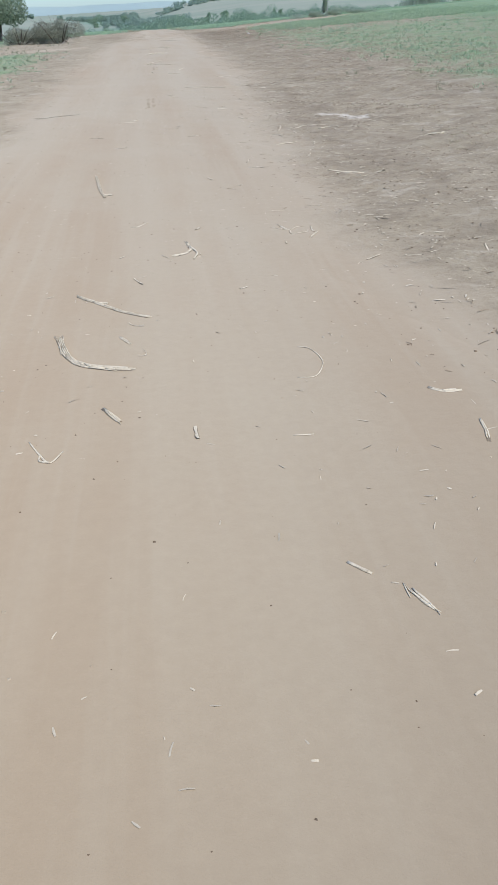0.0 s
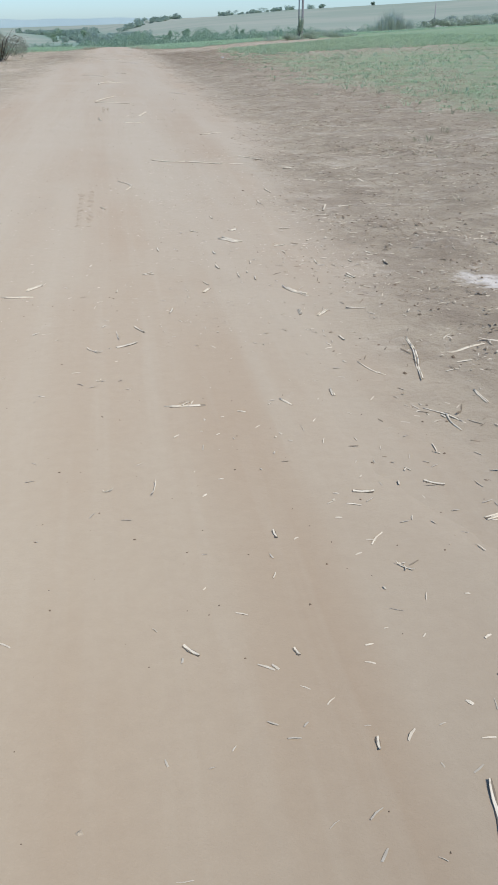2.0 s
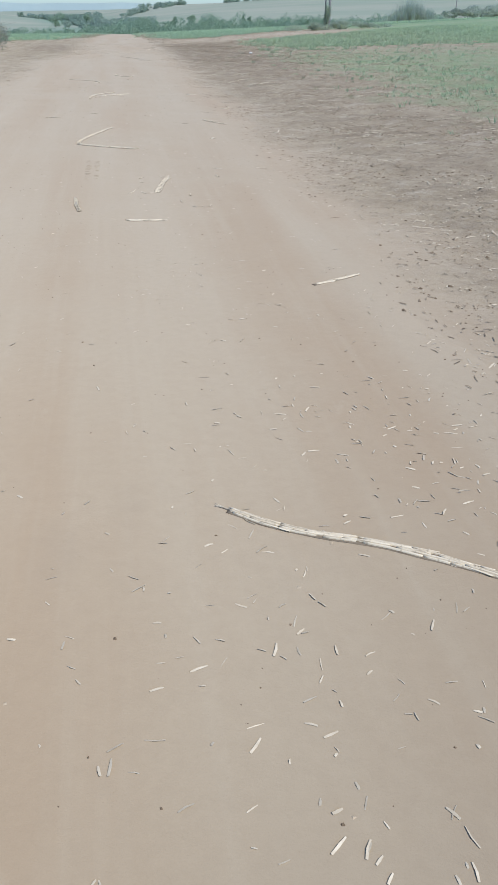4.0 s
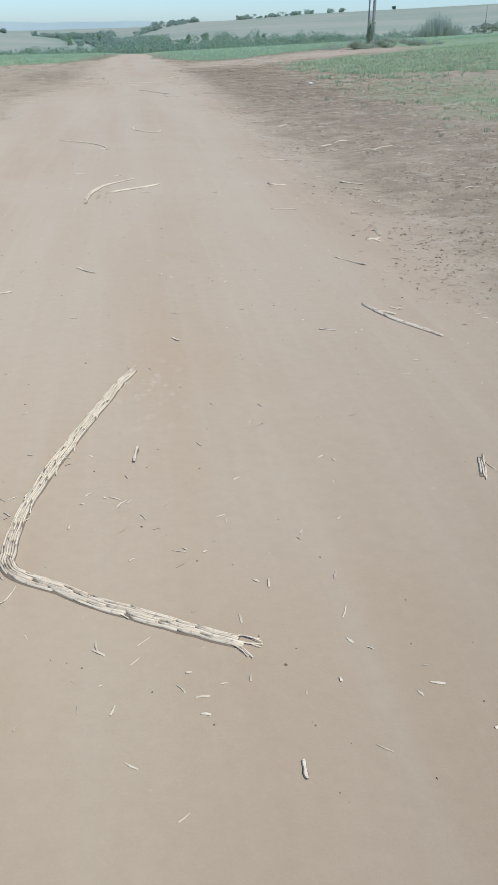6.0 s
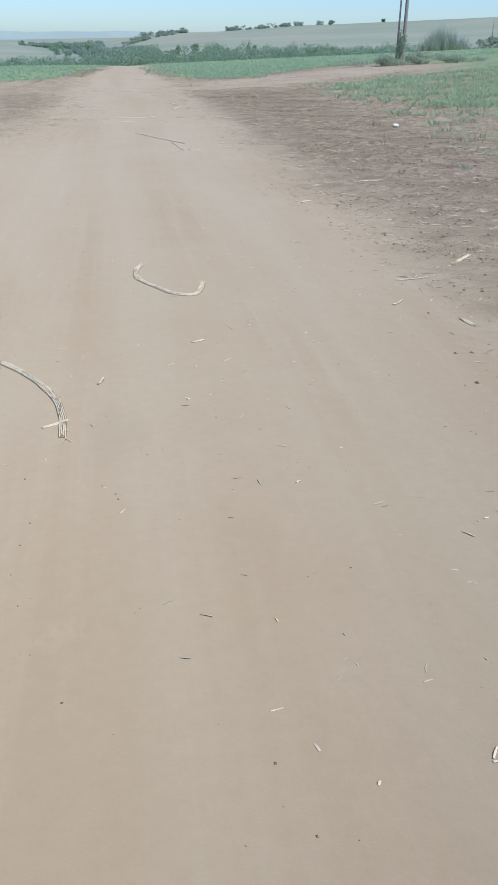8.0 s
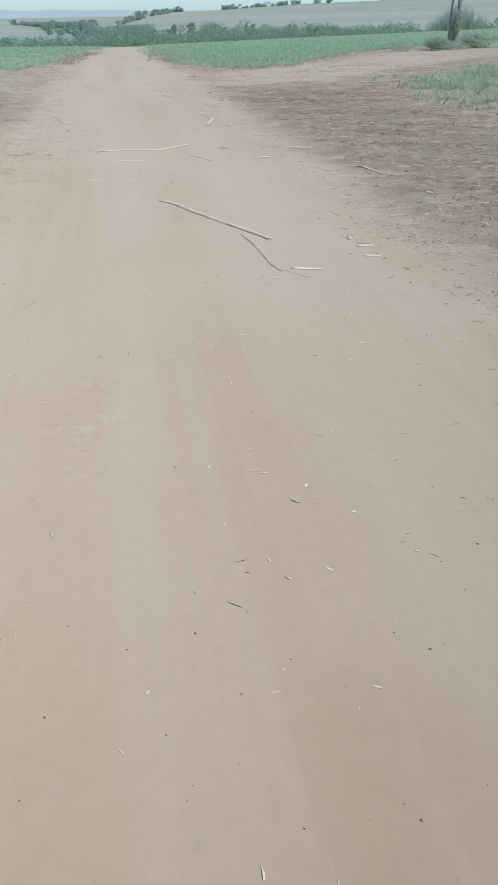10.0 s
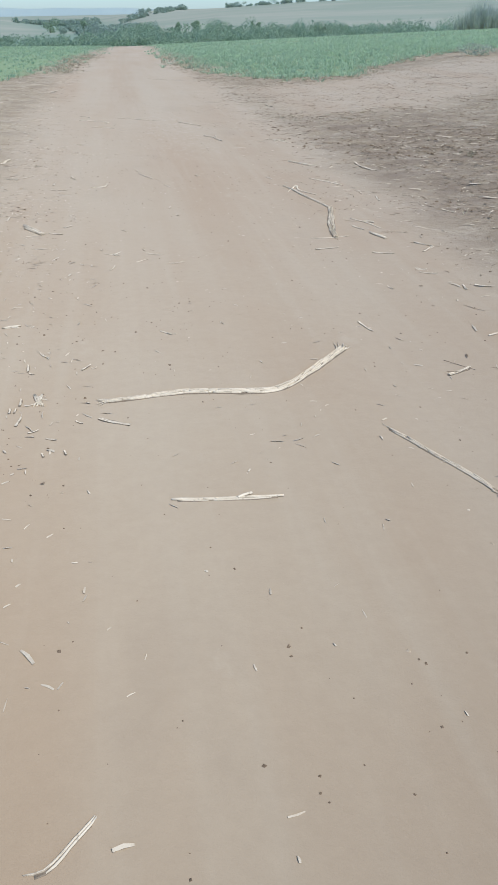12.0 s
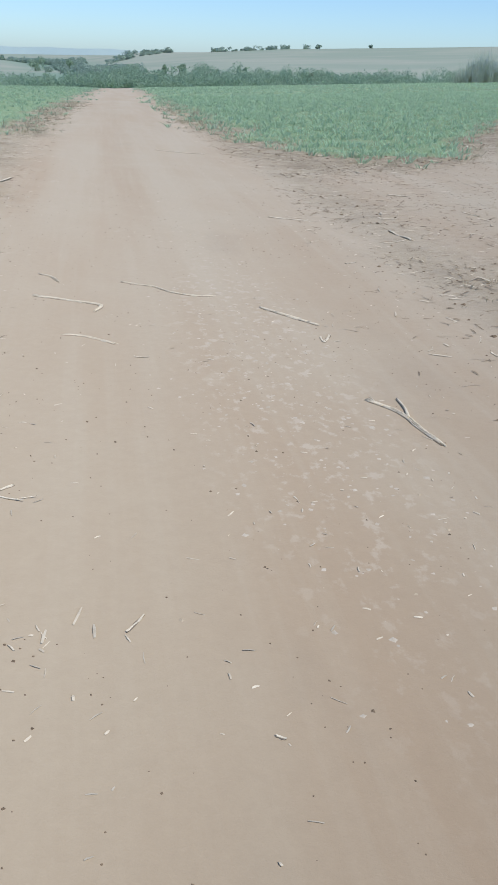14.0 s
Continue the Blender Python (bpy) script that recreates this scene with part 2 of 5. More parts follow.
def far_height(x, y):
    dx, dy = x, y - 60
    r = np.maximum(np.hypot(dx, dy), 1)
    az = np.degrees(np.arctan2(dx, np.maximum(dy, 1e-3)))
    table = np.array([np.interp(az, AZ, FAR[k]) for k in RADII])
    lr, kr = np.log(np.clip(r, 331, 4299)), np.log(np.array(RADII, float))
    i = np.clip(np.searchsorted(kr, lr) - 1, 0, len(RADII) - 2)
    f = (lr - kr[i]) / (kr[i + 1] - kr[i])
    f = f * f * (3 - 2 * f) * 0.5 + f * 0.5
    flat = np.arange(r.size).reshape(r.shape)
    tf = table.reshape(len(RADII), -1)
    el = 0.06 + tf[i.ravel(), flat.ravel()].reshape(r.shape) * (1 - f) + tf[i.ravel() + 1, flat.ravel()].reshape(r.shape) * f
    return 2 + r * np.tan(np.radians(el))


def height(x, y):
    x, y = np.asarray(x, float), np.asarray(y, float)
    r = np.hypot(x, y - 60)
    k = step(230, 330, r) * (y > 60)
    return near_height(x, y) * (1 - k) + far_height(x, y) * k


def zat(x, y):
    return float(height(np.array([x]), np.array([y]))[0])


def road_left(y):
    return np.interp(y, (-60, 0, 50, 62, 70, 80, 100, 140, 254, 330), (-3.0, -2.9, -2.7, -2.4, -1.4, -1.2, -1.3, 0.0, 2.6, 4.5))


def road_right(y):
    return np.interp(y, (-60, 0, 14, 22, 30, 55, 95, 110, 170, 254, 330), (2.0, 2.0, 2.0, 2.7, 3.4, 3.6, 4.2, 4.0, 5.0, 8.2, 10.0))


def wobble(x, y, s, seed):
    """smooth pseudo-noise, -1 to 1"""
    a, b, c = seed * 1.7, seed * 2.3 + 1, seed * 0.9 + 2
    return (np.sin(x * s + a + 1.7 * np.sin(y * s * 0.7 + b)) + np.sin(y * s * 1.3 + c + 1.3 * np.sin(x * s * 0.9 + a)) + np.sin((x + y) * s * 2.1 + b)) / 3


def crop_mask(x, y):
    """1 inside the planted crop, fading over about a metre"""
    edge = np.interp(x, (-200, -8, -3.5, -2.5, 4, 4.6, 6.6, 9, 11.7, 16, 21, 60), (92, 92, 97, 104, 109, 102, 96, 95.5, 101, 108, 112.5, 150))
    w = 0.7 * wobble(x, y, 0.9, 3)
    d = np.minimum(y - edge - 0.6, np.maximum(road_left(y) - 0.4 - x, x - road_right(y) - 0.2)) + w
    return step(-1.2, 2.2, d)


def grass_mask(x, y):
    """the sparse grass beside the road and the green wedge before the junction"""
    a = step(5.6, 10.5, x + 0.9 * wobble(x, y, 0.5, 5)) * (1 - step(50, 72, y + 0.4 * x - 8))
    top = np.interp(x, (7, 9.5, 14, 20, 40), (76, 84, 88, 92, 112))
    low = np.interp(x, (7, 8.2, 9.5, 12, 40), (78, 74, 71, 68, 57))
    b = step(-0.6, 1.0, np.minimum(top - y, y - low) + 0.7 * wobble(x, y, 0.8, 7)) * step(8.3, 11, x)
    c = 0.8 * step(-4.0, -6.5, x + 0.8 * wobble(x, y, 0.6, 15)) * (1 - step(50, 54, y))
    return np.clip(np.maximum(np.maximum(0.75 * a, b), c), 0, 1)


def side_track(x, y):
    """the bare track that turns off to the poles"""
    w = 0.35 * wobble(x, y, 0.7, 1) + 0.15 * wobble(x, y, 2.3, 2)
    return (1 - step(3.6, 6.0, np.abs(y - np.interp(x, (3, 8, 14, 25, 60), (90, 90.5, 97, 106.5, 130))) + w)) * step(3, 6, x) * (1 - 0.5 * step(15, 22, x))


def soil_masks(x, y):
    w = 0.35 * wobble(x, y, 0.7, 1) + 0.15 * wobble(x, y, 2.3, 2)
    soft = np.interp(y, (0, 20, 40, 100), (0.5, 0.9, 1.1, 0.9))
    road = step(-soft, soft * 0.6, np.minimum(x - road_left(y), road_right(y) - x) + w)
    spur_r = side_track(x, y)
    spur_l = 1 - step(1.6, 2.6, np.abs(y - np.interp(x, (-60, -20, -9, -3), (46, 50, 55, 57))) + w)
    road = np.maximum(road, np.maximum(0.95 * spur_r, 0.9 * spur_l * step(-3, -4, x)))
    green = np.maximum(np.interp(y, (100, 118, 150), (0.42, 0.55, 0.9)) * crop_mask(x, y) ** 4, np.where(y < 66, 0.40, 0.16) * grass_mask(x, y) * (1 - 0.9 * np.maximum(spur_r, 0) * step(3, 5, x)))
    green = np.maximum(green, 0.9 * step(62, 70, y) * (1 - step(-16, -9, x)))
    side = np.maximum(step(17, 30, x + 2 * wobble(x, y, 0.3, 8)), step(-10, -20, x + 2 * wobble(x, y, 0.3, 9)))
    green = np.maximum(green, 0.75 * side * (1 - np.maximum(spur_r * (x > 0), spur_l * (x < 0))))
    dark = step(0.0, 1.0, 1.6 - np.abs(x - np.interp(y, (20, 60, 75, 84), (6.0, 6.0, 5.6, 6.0))) / 1.8) * np.interp(y, (14, 26, 45, 60), (0, 0.35, 0.5, 1)) * (1 - step(82, 87, y))
    dark = np.maximum(dark, step(0, 1, 1.5 - np.hypot((x + 2.9) / 1.5, (y - 77) / 6)))
    dark = np.maximum(dark, 0.6 * step(0, 1, 1.4 - np.hypot((x - 3.2) / 0.9, (y - 17) / 8)))
    pale = step(0, 1, 1.4 - np.hypot((x - 3.75 + 0.45 * (y - 16.8)) / 0.40, (y - 16.8) / 1.0))
    pale = np.maximum(pale, 0.42 * step(0, 1, 1.5 - np.hypot((x - 1.6) / 0.6, (y - 83.0) / 3.4)))
    pale = np.maximum(pale, 0.55 * step(0, 1, 1.5 - np.hypot((x - 0.15) / 0.14, (y - 20.6) / 0.35)))
    pale = np.maximum(pale, 0.2 * step(0, 1, 1.5 - np.hypot((x - 0.35) / 0.25, (y - 59.3) / 0.7)))
    pale = np.maximum(pale, 0.35 * step(0, 1, 1.5 - np.hypot((x - 0.65) / 0.2, (y - 37.6) / 0.5)))
    return road, green, dark * (1 - 0.7 * road), pale


def sheet(name, xs, ys, zfun, material, masks=None, skip=None):
    """a grid mesh; xs may depend on y"""
    rows = [np.asarray(xs(y)) for y in ys]
    X = np.array(rows)
    Y = np.repeat(np.asarray(ys, float)[:, None], X.shape[1], 1)
    Z = zfun(X, Y)
    n, k = X.shape
    idx = np.arange(n * k).reshape(n, k)
    f = np.stack([idx[:-1, :-1], idx[:-1, 1:], idx[1:, 1:], idx[1:, :-1]], -1).reshape(-1, 4)
    if skip is not None:
        cx, cy = (X[:-1, :-1] + X[1:, 1:]) / 2, (Y[:-1, :-1] + Y[1:, 1:]) / 2
        f = f[~skip(cx, cy).ravel()]
    me = bpy.data.meshes.new(name)
    me.from_pydata(np.stack([X, Y, Z], -1).reshape(-1, 3).tolist(), [], f.tolist())
    me.materials.append(material)
    me.polygons.foreach_set("use_smooth", [True] * len(me.polygons))
    if masks is not None:
        for key, val in masks(X, Y).items():
            a = me.attributes.new(key, "FLOAT", "POINT")
            a.data.foreach_set("value", np.asarray(val, np.float32).ravel())
    return new(name, me)


def soil_attr(X, Y):
    r, g, d, p = soil_masks(X, Y)
    return {"road": r, "green": g, "dark": d, "pale": p}


def rough_ground(X, Y):
    r, g, d, p = soil_masks(X, Y)
    near = 1 - step(110, 160, Y)
    bump = (0.040 * wobble(X, Y, 1.9, 11) + 0.026 * wobble(X, Y, 5.3, 12) + 0.016 * wobble(X, Y, 10.0, 13)) * (1 - 0.9 * r) * near
    return height(X, Y) + bump - 0.012


ys_near = np.concatenate([np.arange(-30, 0, 1.5), np.arange(0, 112, 0.22), np.arange(112, 180, 1.0), np.geomspace(180, 400, 40)])
def xs_near(y):
    k = np.linspace(-1, 1, 150)
    half = 14 + 0.12 * max(0.0, y)
    return 1.5 + half * (0.55 * k + 0.45 * k ** 3) * (1 if y < 112 else 1 + (y - 112) / 60)
SPAN = lambda y: 14 + 0.12 * np.maximum(0.0, y)

ground = sheet("ground", xs_near, ys_near, rough_ground, SOIL, soil_attr)
tagged(ground, "bare brown soil verge with sparse grass beside the road", "ground", kind="structure")


# outer land: the same sheet carried out to the hills, tucked a little under the near ground
def xs_far(y):
    k = np.linspace(-1, 1, 161)
    return (60 + 0.62 * abs(y)) * (0.75 * k + 0.25 * k ** 3) * (1.0 if y > 0 else 1.4)


def under(X, Y):
    half = SPAN(Y) * np.where(Y < 112, 1, 1 + (Y - 112) / 60)
    inside = (np.abs(X - 1.5) < half - 1.5) & (Y > -28) & (Y < 380)
    return height(X, Y) - 0.012 - np.where(inside, 0.35, 0.0)


def far_attr(X, Y):
    r, g, d, p = soil_masks(X, Y)
    return {"road": r * (Y > -40), "green": g, "dark": d, "pale": p * 0}


ys_mid = np.concatenate([np.linspace(-600, -40, 18), np.linspace(-30, 400, 110)])
outer = sheet("ground", xs_far, ys_mid, under, SOIL, far_attr)
tagged(outer, "green planted field on a gentle rise", "field", kind="structure")


def hill_attr(X, Y):
    r, az = np.hypot(X, Y - 60), np.degrees(np.arctan2(X, Y - 60))
    w = 1 - step(520, 600, r + 30 * wobble(X, Y, 0.03, 4))
    w2 = step(0.0, 1.0, 1.5 - np.hypot((az + 2.3) / 2.4, (r - 1000) / 330))
    return {"wood": np.clip(np.maximum(w, w2), 0, 1)}


ys_far = np.geomspace(385, 4350, 120)
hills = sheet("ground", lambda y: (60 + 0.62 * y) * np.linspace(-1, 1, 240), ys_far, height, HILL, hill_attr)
tagged(hills, "distant rolling farm fields, haze painted into their pale colour", "hills", kind="structure")


def ridge_z(X, Y):
    az = np.degrees(np.arctan2(X, Y))
    top = 2 + 4450 * np.tan(np.radians(0.30 + 0.035 * np.sin(az * 0.55 + 1) + 0.02 * np.sin(az * 1.7)))
    return np.where(Y > 4440, top, -60)


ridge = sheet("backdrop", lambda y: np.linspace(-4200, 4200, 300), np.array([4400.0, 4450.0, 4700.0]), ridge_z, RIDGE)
tagged(ridge, "long ridge on the horizon, painted blue-grey for haze", "ridge", kind="structure")

# ---- road ----
def road_z(X, Y):
    l, r = road_left(Y), road_right(Y)
    edge = np.minimum(X - l, r - X)
    k = step(-0.25, 0.6, edge + 0.25 * wobble(X, Y, 1.1, 21) + 0.1 * wobble(X, Y, 4.0, 22))
    mid = (X - l) / (r - l)
    ruts = -0.012 * np.exp(-((mid - 0.34) / 0.07) ** 2) - 0.012 * np.exp(-((mid - 0.70) / 0.07) ** 2)
    small = 0.004 * wobble(X, Y, 3.1, 23) + 0.002 * wobble(X, Y, 9.0, 24)
    return height(X, Y) - 0.05 + 0.05 * k + ruts * k + small


def road_attr(X, Y):
    d = soil_attr(X, Y)
    d["green"] = d["green"] * 0
    return d


ys_road = np.concatenate([np.arange(-28, 0, 1.0), np.arange(0, 112, 0.2), np.geomspace(112, 300, 120)])
road = sheet("road", lambda y: np.linspace(road_left(y) - 0.5, road_right(y) + 0.5, 56), ys_road, road_z, SOIL, road_attr)
tagged(road, "smooth dusty tan dirt farm road with faint wheel ruts", "dirt road", kind="structure")


# ---- helpers for things ----
def mesh_object(name, verts, faces, material, parent=None, smooth=True, grain=None):
    me = bpy.data.meshes.new(name)
    me.from_pydata([tuple(map(float, v)) for v in verts], [], [tuple(map(int, f)) for f in faces])
    me.materials.append(material)
    if smooth:
        me.polygons.foreach_set("use_smooth", [len(p.vertices) < 5 for p in me.polygons])
    if material in (STRAW, PITH_SHADE, TWIG):
        # run of the fibres: along, across, up
        flow = np.array(grain if grain else [tuple(v) for v in verts], float).ravel()
        me.attributes.new("flow", "FLOAT_VECTOR", "POINT").data.foreach_set("vector", flow)
    ob = new(name, me)
    ob.parent = parent
    return ob


def road_top(x, y):
    a = np.array([[x]], float), np.array([[y]], float)
    return max(float(road_z(*a)[0, 0]) if road_left(y) - 0.5 < x < road_right(y) + 0.5 else -9, float(rough_ground(*a)[0, 0]))


def bow(u, peak=0.5):
    u = min(1.0, max(0.0, u))
    return math.sin(math.pi / 2 * u / peak) if u < peak else math.cos(math.pi / 2 * (u - peak) / (1 - peak))


def strip_mesh(rng, length, width, thick, bend, off, start=0.0, end=1.0, lift=0.0, segs=10, taper=0.5, crook=0.006, peak=0.5):
    """one flattened fibre strip along x, bowed sideways by bend * length"""
    vs, fs = [], []
    k = rng.random() * 6
    crook = min(crook, 0.012 * length)
    for i in range(segs + 1):
        u = start + (end - start) * i / segs
        s = 2 * u - 1
        x = length * (u - 0.5)
        y = bend * length * bow(u, peak) + off + crook * math.sin(5 * u + k) + crook * 0.5 * math.sin(13 * u + 2 * k)
        w = width * (1 - taper * abs(s) ** 5) * (0.9 + 0.2 * math.sin(9 * u + k))
        tilt = 0.25 * math.sin(4 * u + k)
        z = lift * (abs(s) ** 3) + 0.002
        for a, b in ((-0.5, 0.0), (-0.44, 0.8), (0.05, 1.0), (0.43, 0.8), (0.5, 0.0)):
            vs.append((x, y + a * w, z + thick * b + a * w * tilt * 0.5))
    n = 5
    for i in range(segs):
        for j in range(n - 1):
            fs.append((i * n + j, (i + 1) * n + j, (i + 1) * n + j + 1, i * n + j + 1))
    fs.append(tuple(range(n - 1, -1, -1)))
    fs.append(tuple(segs * n + j for j in range(n)))
    return vs, fs


STALK_ID = [0]


def bent_line(heading, steps, fine=5):
    """a smooth line on the ground from runs of (length, turn in degrees), starting at the origin"""
    pts, a = [Vector((0, 0))], heading
    for run, turn in steps:
        a += turn
        pts.append(pts[-1] + Vector((math.cos(radians(a)), math.sin(radians(a)))) * run)
    ends = [2 * pts[0] - pts[1], *pts, 2 * pts[-1] - pts[-2]]
    out = []
    for i in range(1, len(ends) - 2):
        p0, p1, p2, p3 = ends[i - 1:i + 3]
        n = fine if len(pts) > 2 else 2 * fine
        for k in range(n):
            t = k / n
            out.append(0.5 * (2 * p1 + (p2 - p0) * t + (2 * p0 - 5 * p1 + 4 * p2 - p3) * t * t + (3 * p1 - p0 - 3 * p2 + p3) * t ** 3))
    return [*out, pts[-1]]


DOME = ((-0.5, 0.0), (-0.45, 0.6), (-0.2, 0.95), (0.2, 1.0), (0.45, 0.6), (0.5, 0.0))


def sweep(name, root, line, rise, widths, thick, material, offs=None):
    """a low rounded strip laid along a line; offs shifts it sideways, rise lifts it"""
    vs, fs, gr, n = [], [], [], len(DOME)
    along = 7.0 * STALK_ID[0]
    for i, p in enumerate(line):
        d = (line[min(i + 1, len(line) - 1)] - line[max(i - 1, 0)]).normalized()
        side = Vector((-d.y, d.x))
        o = offs[i] if offs else 0
        along += (p - line[i - 1]).length if i else 0
        for a, h in DOME:
            q = p + side * (o + a * widths[i])
            vs.append((q.x, q.y, rise[i] + h * thick))
            gr.append((along, o + a * widths[i], h * thick))
    for i in range(len(line) - 1):
        for j in range(n - 1):
            fs.append((i * n + j, i * n + j + 1, (i + 1) * n + j + 1, (i + 1) * n + j))
    fs.append(tuple(range(n - 1, -1, -1)))
    fs.append(tuple((len(line) - 1) * n + j for j in range(n)))
    return mesh_object(name, vs, fs, material, root, smooth=True, grain=gr)


def even_line(line, gap):
    """the same line with its points at even steps"""
    at = np.concatenate([[0], np.cumsum([(b - a).length for a, b in zip(line, line[1:])])])
    n = max(4, int(at[-1] / gap))
    u = np.linspace(0, at[-1], n + 1)
    return [Vector((x, y)) for x, y in zip(np.interp(u, at, [p.x for p in line]), np.interp(u, at, [p.y for p in line]))]


def lay_stalk(root, x, y, line, width, rng, fray=(0, 0), ends=(0.8, 0.8), rows=0, flat=1.0):
    """dark pith, widened into a painted shade rim, under rows of short overlapping splints of cane skin, with loose
    fibres at frayed ends
    """
    base = road_top(x, y)
    line = even_line(line, 0.028)
    rise = [road_top(x + p.x, y + p.y) - base + 0.0005 for p in line]
    m = len(line)
    u = [i / (m - 1) for i in range(m)]
    ph = rng.uniform(0, 6)
    env = [(0.90 + 0.08 * math.sin(9 * t + ph) + 0.05 * math.sin(23 * t + 2 * ph)) * min(1.0, ends[0] + (1 - ends[0]) * t / 0.45, ends[1] + (1 - ends[1]) * (1 - t) / 0.3) for t in u]
    h = flat * min(0.016, max(0.004, 0.24 * width))
    k = 1 if m > 5 else 0
    # wider than the stalk, so the dark rim paints an edge of shade
    sweep("pith", root, line[k:m - k], rise[k:m - k], [1.10 * width * e for e in env[k:m - k]], 0.45 * h, PITH_SHADE)
    n = rows or max(1, min(6, round(width / 0.0125)))
    for i in range(n):
        off = ((i + 0.5) / n - 0.5) * 0.96
        top = h * (1 - 1.2 * off * off)
        lo = rng.choice((0, 0, 1, 2)) if n > 1 and m > 8 else 0
        last = m - (rng.choice((0, 0, 1, 2)) if n > 1 and m > 8 else 0)
        while lo < last - 1:
            run = rng.randint(5, 14) if n > 1 else m
            hi = last if last - lo - run < 4 else lo + run
            skew = rng.uniform(-0.28, 0.28) if n > 1 else 0
            part_w = rng.uniform(0.70, 1.02) * width / n * (1 if n > 1 else 1.05)
            offs = [width * env[j] * (off + skew / n * (2 * (j - lo) / (hi - lo) - 1)) for j in range(lo, hi)]
            w = [part_w * env[j] * rng.uniform(0.9, 1.06) * (0.45 if n > 1 and j in (lo, hi - 1) else 1) for j in range(lo, hi)]
            lift = rng.uniform(0.25, 0.5) * top
            sweep("splint", root, line[lo:hi], [rise[j] + lift for j in range(lo, hi)], w, top * 0.7, STRAW, offs)
            lo = hi - rng.choice((0, 1, 1)) if hi < last else last
    # fibres sprung loose from the sides of thick stalks
    for i in range(int(m * width * 2.2) if width > 0.05 and m > 20 else 0):
        lo = rng.randrange(0, m - 8)
        hi = lo + rng.randint(4, 8)
        side = rng.choice((-1, 1))
        a, d = side * width * rng.uniform(0.2, 0.5), side * width * rng.uniform(-0.1, 0.5)
        offs = [env[j] * (a + d * ((j - lo) / (hi - lo)) ** 2) for j in range(lo, hi)]
        w = rng.uniform(0.004, 0.007)
        sweep("fibre", root, line[lo:hi], [rise[j] + 0.5 * h * max(0.0, 1 - abs(offs[j - lo]) / width) + 0.003 for j in range(lo, hi)], [w] * (hi - lo), 0.003, STRAW, offs)
    for end, count in ((0, fray[0]), (1, fray[1])):
        tip = line[0] if end == 0 else line[-1]
        back = line[min(2, m - 1)] if end == 0 else line[max(m - 3, 0)]
        out = (tip - back).normalized()
        wide = width * env[0 if end == 0 else -1]
        for i in range(count):
            run = wide * rng.uniform(0.7, 1.8) + 0.04
            a = math.degrees(math.atan2(out.y, out.x)) + rng.uniform(-20, 20)
            side = Vector((-out.y, out.x)) * wide * rng.uniform(-0.45, 0.45)
            bit = [tip - out * 0.6 * run + side + q for q in bent_line(a, ((run * 0.5, 0), (run * 0.6, rng.uniform(-25, 25))), 3)]
            w = max(0.004, wide * rng.uniform(0.08, 0.15))
            r = [road_top(x + q.x, y + q.y) - base + 0.3 * h + 0.002 + 0.004 * i / count for q in bit]
            sweep("fibre", root, bit, r, [w * (1 - 0.6 * j / len(bit)) for j in range(len(bit))], 0.003, STRAW)


def side_shoot(root, x, y, line, fork, width, material, name):
    """a branch that leaves the line at a share of its length: (share, angle, length, turn on the way)"""
    share, angle, run, turn = (*fork, -0.4 * fork[1])[:4]
    i = min(len(line) - 2, int(share * (len(line) - 1)))
    d = line[min(i + 4, len(line) - 1)] - line[max(i - 4, 0)]
    a = math.degrees(math.atan2(d.y, d.x)) + angle
    bit = [line[i] + q for q in bent_line(a, ((run * 0.5, 0), (run * 0.5, turn)), 4)]
    base = road_top(x, y)
    r = [road_top(x + q.x, y + q.y) - base + 0.001 for q in bit]
    w = [max(0.005, 0.55 * width) * (1 - 0.5 * j / len(bit)) for j in range(len(bit))]
    # dark underlay a little wider than the shoot: a painted shade edge
    sweep("pith", root, bit, r, [1.08 * v for v in w], 0.2 * width, PITH_SHADE)
    sweep(name, root, bit, [v + 0.12 * width for v in r], w, 0.25 * width, material)


def cane(x, y, heading, steps, width, fray=(0, 0), fork=None, ends=(0.8, 0.8)):
    """a crushed cane stalk that starts at (x, y) and bends run by run"""
    STALK_ID[0] += 1
    rng = random.Random(STALK_ID[0])
    root = new("cane_stalk")
    line = bent_line(heading, steps)
    line = [p + Vector((rng.uniform(-0.06, 0.06), rng.uniform(-0.06, 0.06))) * width for p in line]
    lay_stalk(root, x, y, line, width * 1.08, rng, fray, ends)
    if fork:
        side_shoot(root, x, y, line, fork, width, STRAW, "side_shoot")
    for _ in range(2 if width > 0.03 else 0):
        i = rng.randrange(1, len(line) - 1)
        d = line[i] - line[i - 1]
        a = math.degrees(math.atan2(d.y, d.x)) + rng.choice((-1, 1)) * rng.uniform(10, 35)
        run = rng.uniform(0.04, 0.09)
        off = Vector((-d.y, d.x)).normalized() * width * rng.choice((-0.5, 0.5))
        bit = [line[i] + off + q for q in bent_line(a, ((run * 0.5, 0), (run * 0.5, 12)), 2)]
        base = road_top(x, y)
        sweep("splinter", root, bit, [road_top(x + q.x, y + q.y) - base + 0.003 for q in bit], [0.006, 0.006, 0.005, 0.004, 0.002][:len(bit)] , 0.003, STRAW)
    root.location = (x, y, road_top(x, y))
    total, turned = sum(r for r, _ in steps), sum(abs(t) for _, t in steps)
    words = "long" if total > 0.9 else "short" if total < 0.3 else "broken"
    words += " forked" if fork else " sharply bent" if turned > 70 else " bowed" if turned > 25 else " straight"
    tagged(root, words + " crushed cane stalk, pale and " + ("frayed" if max(fray) > 1 else "split") + ", on dirt", "cane stalk", "cane debris on the road")
    return root


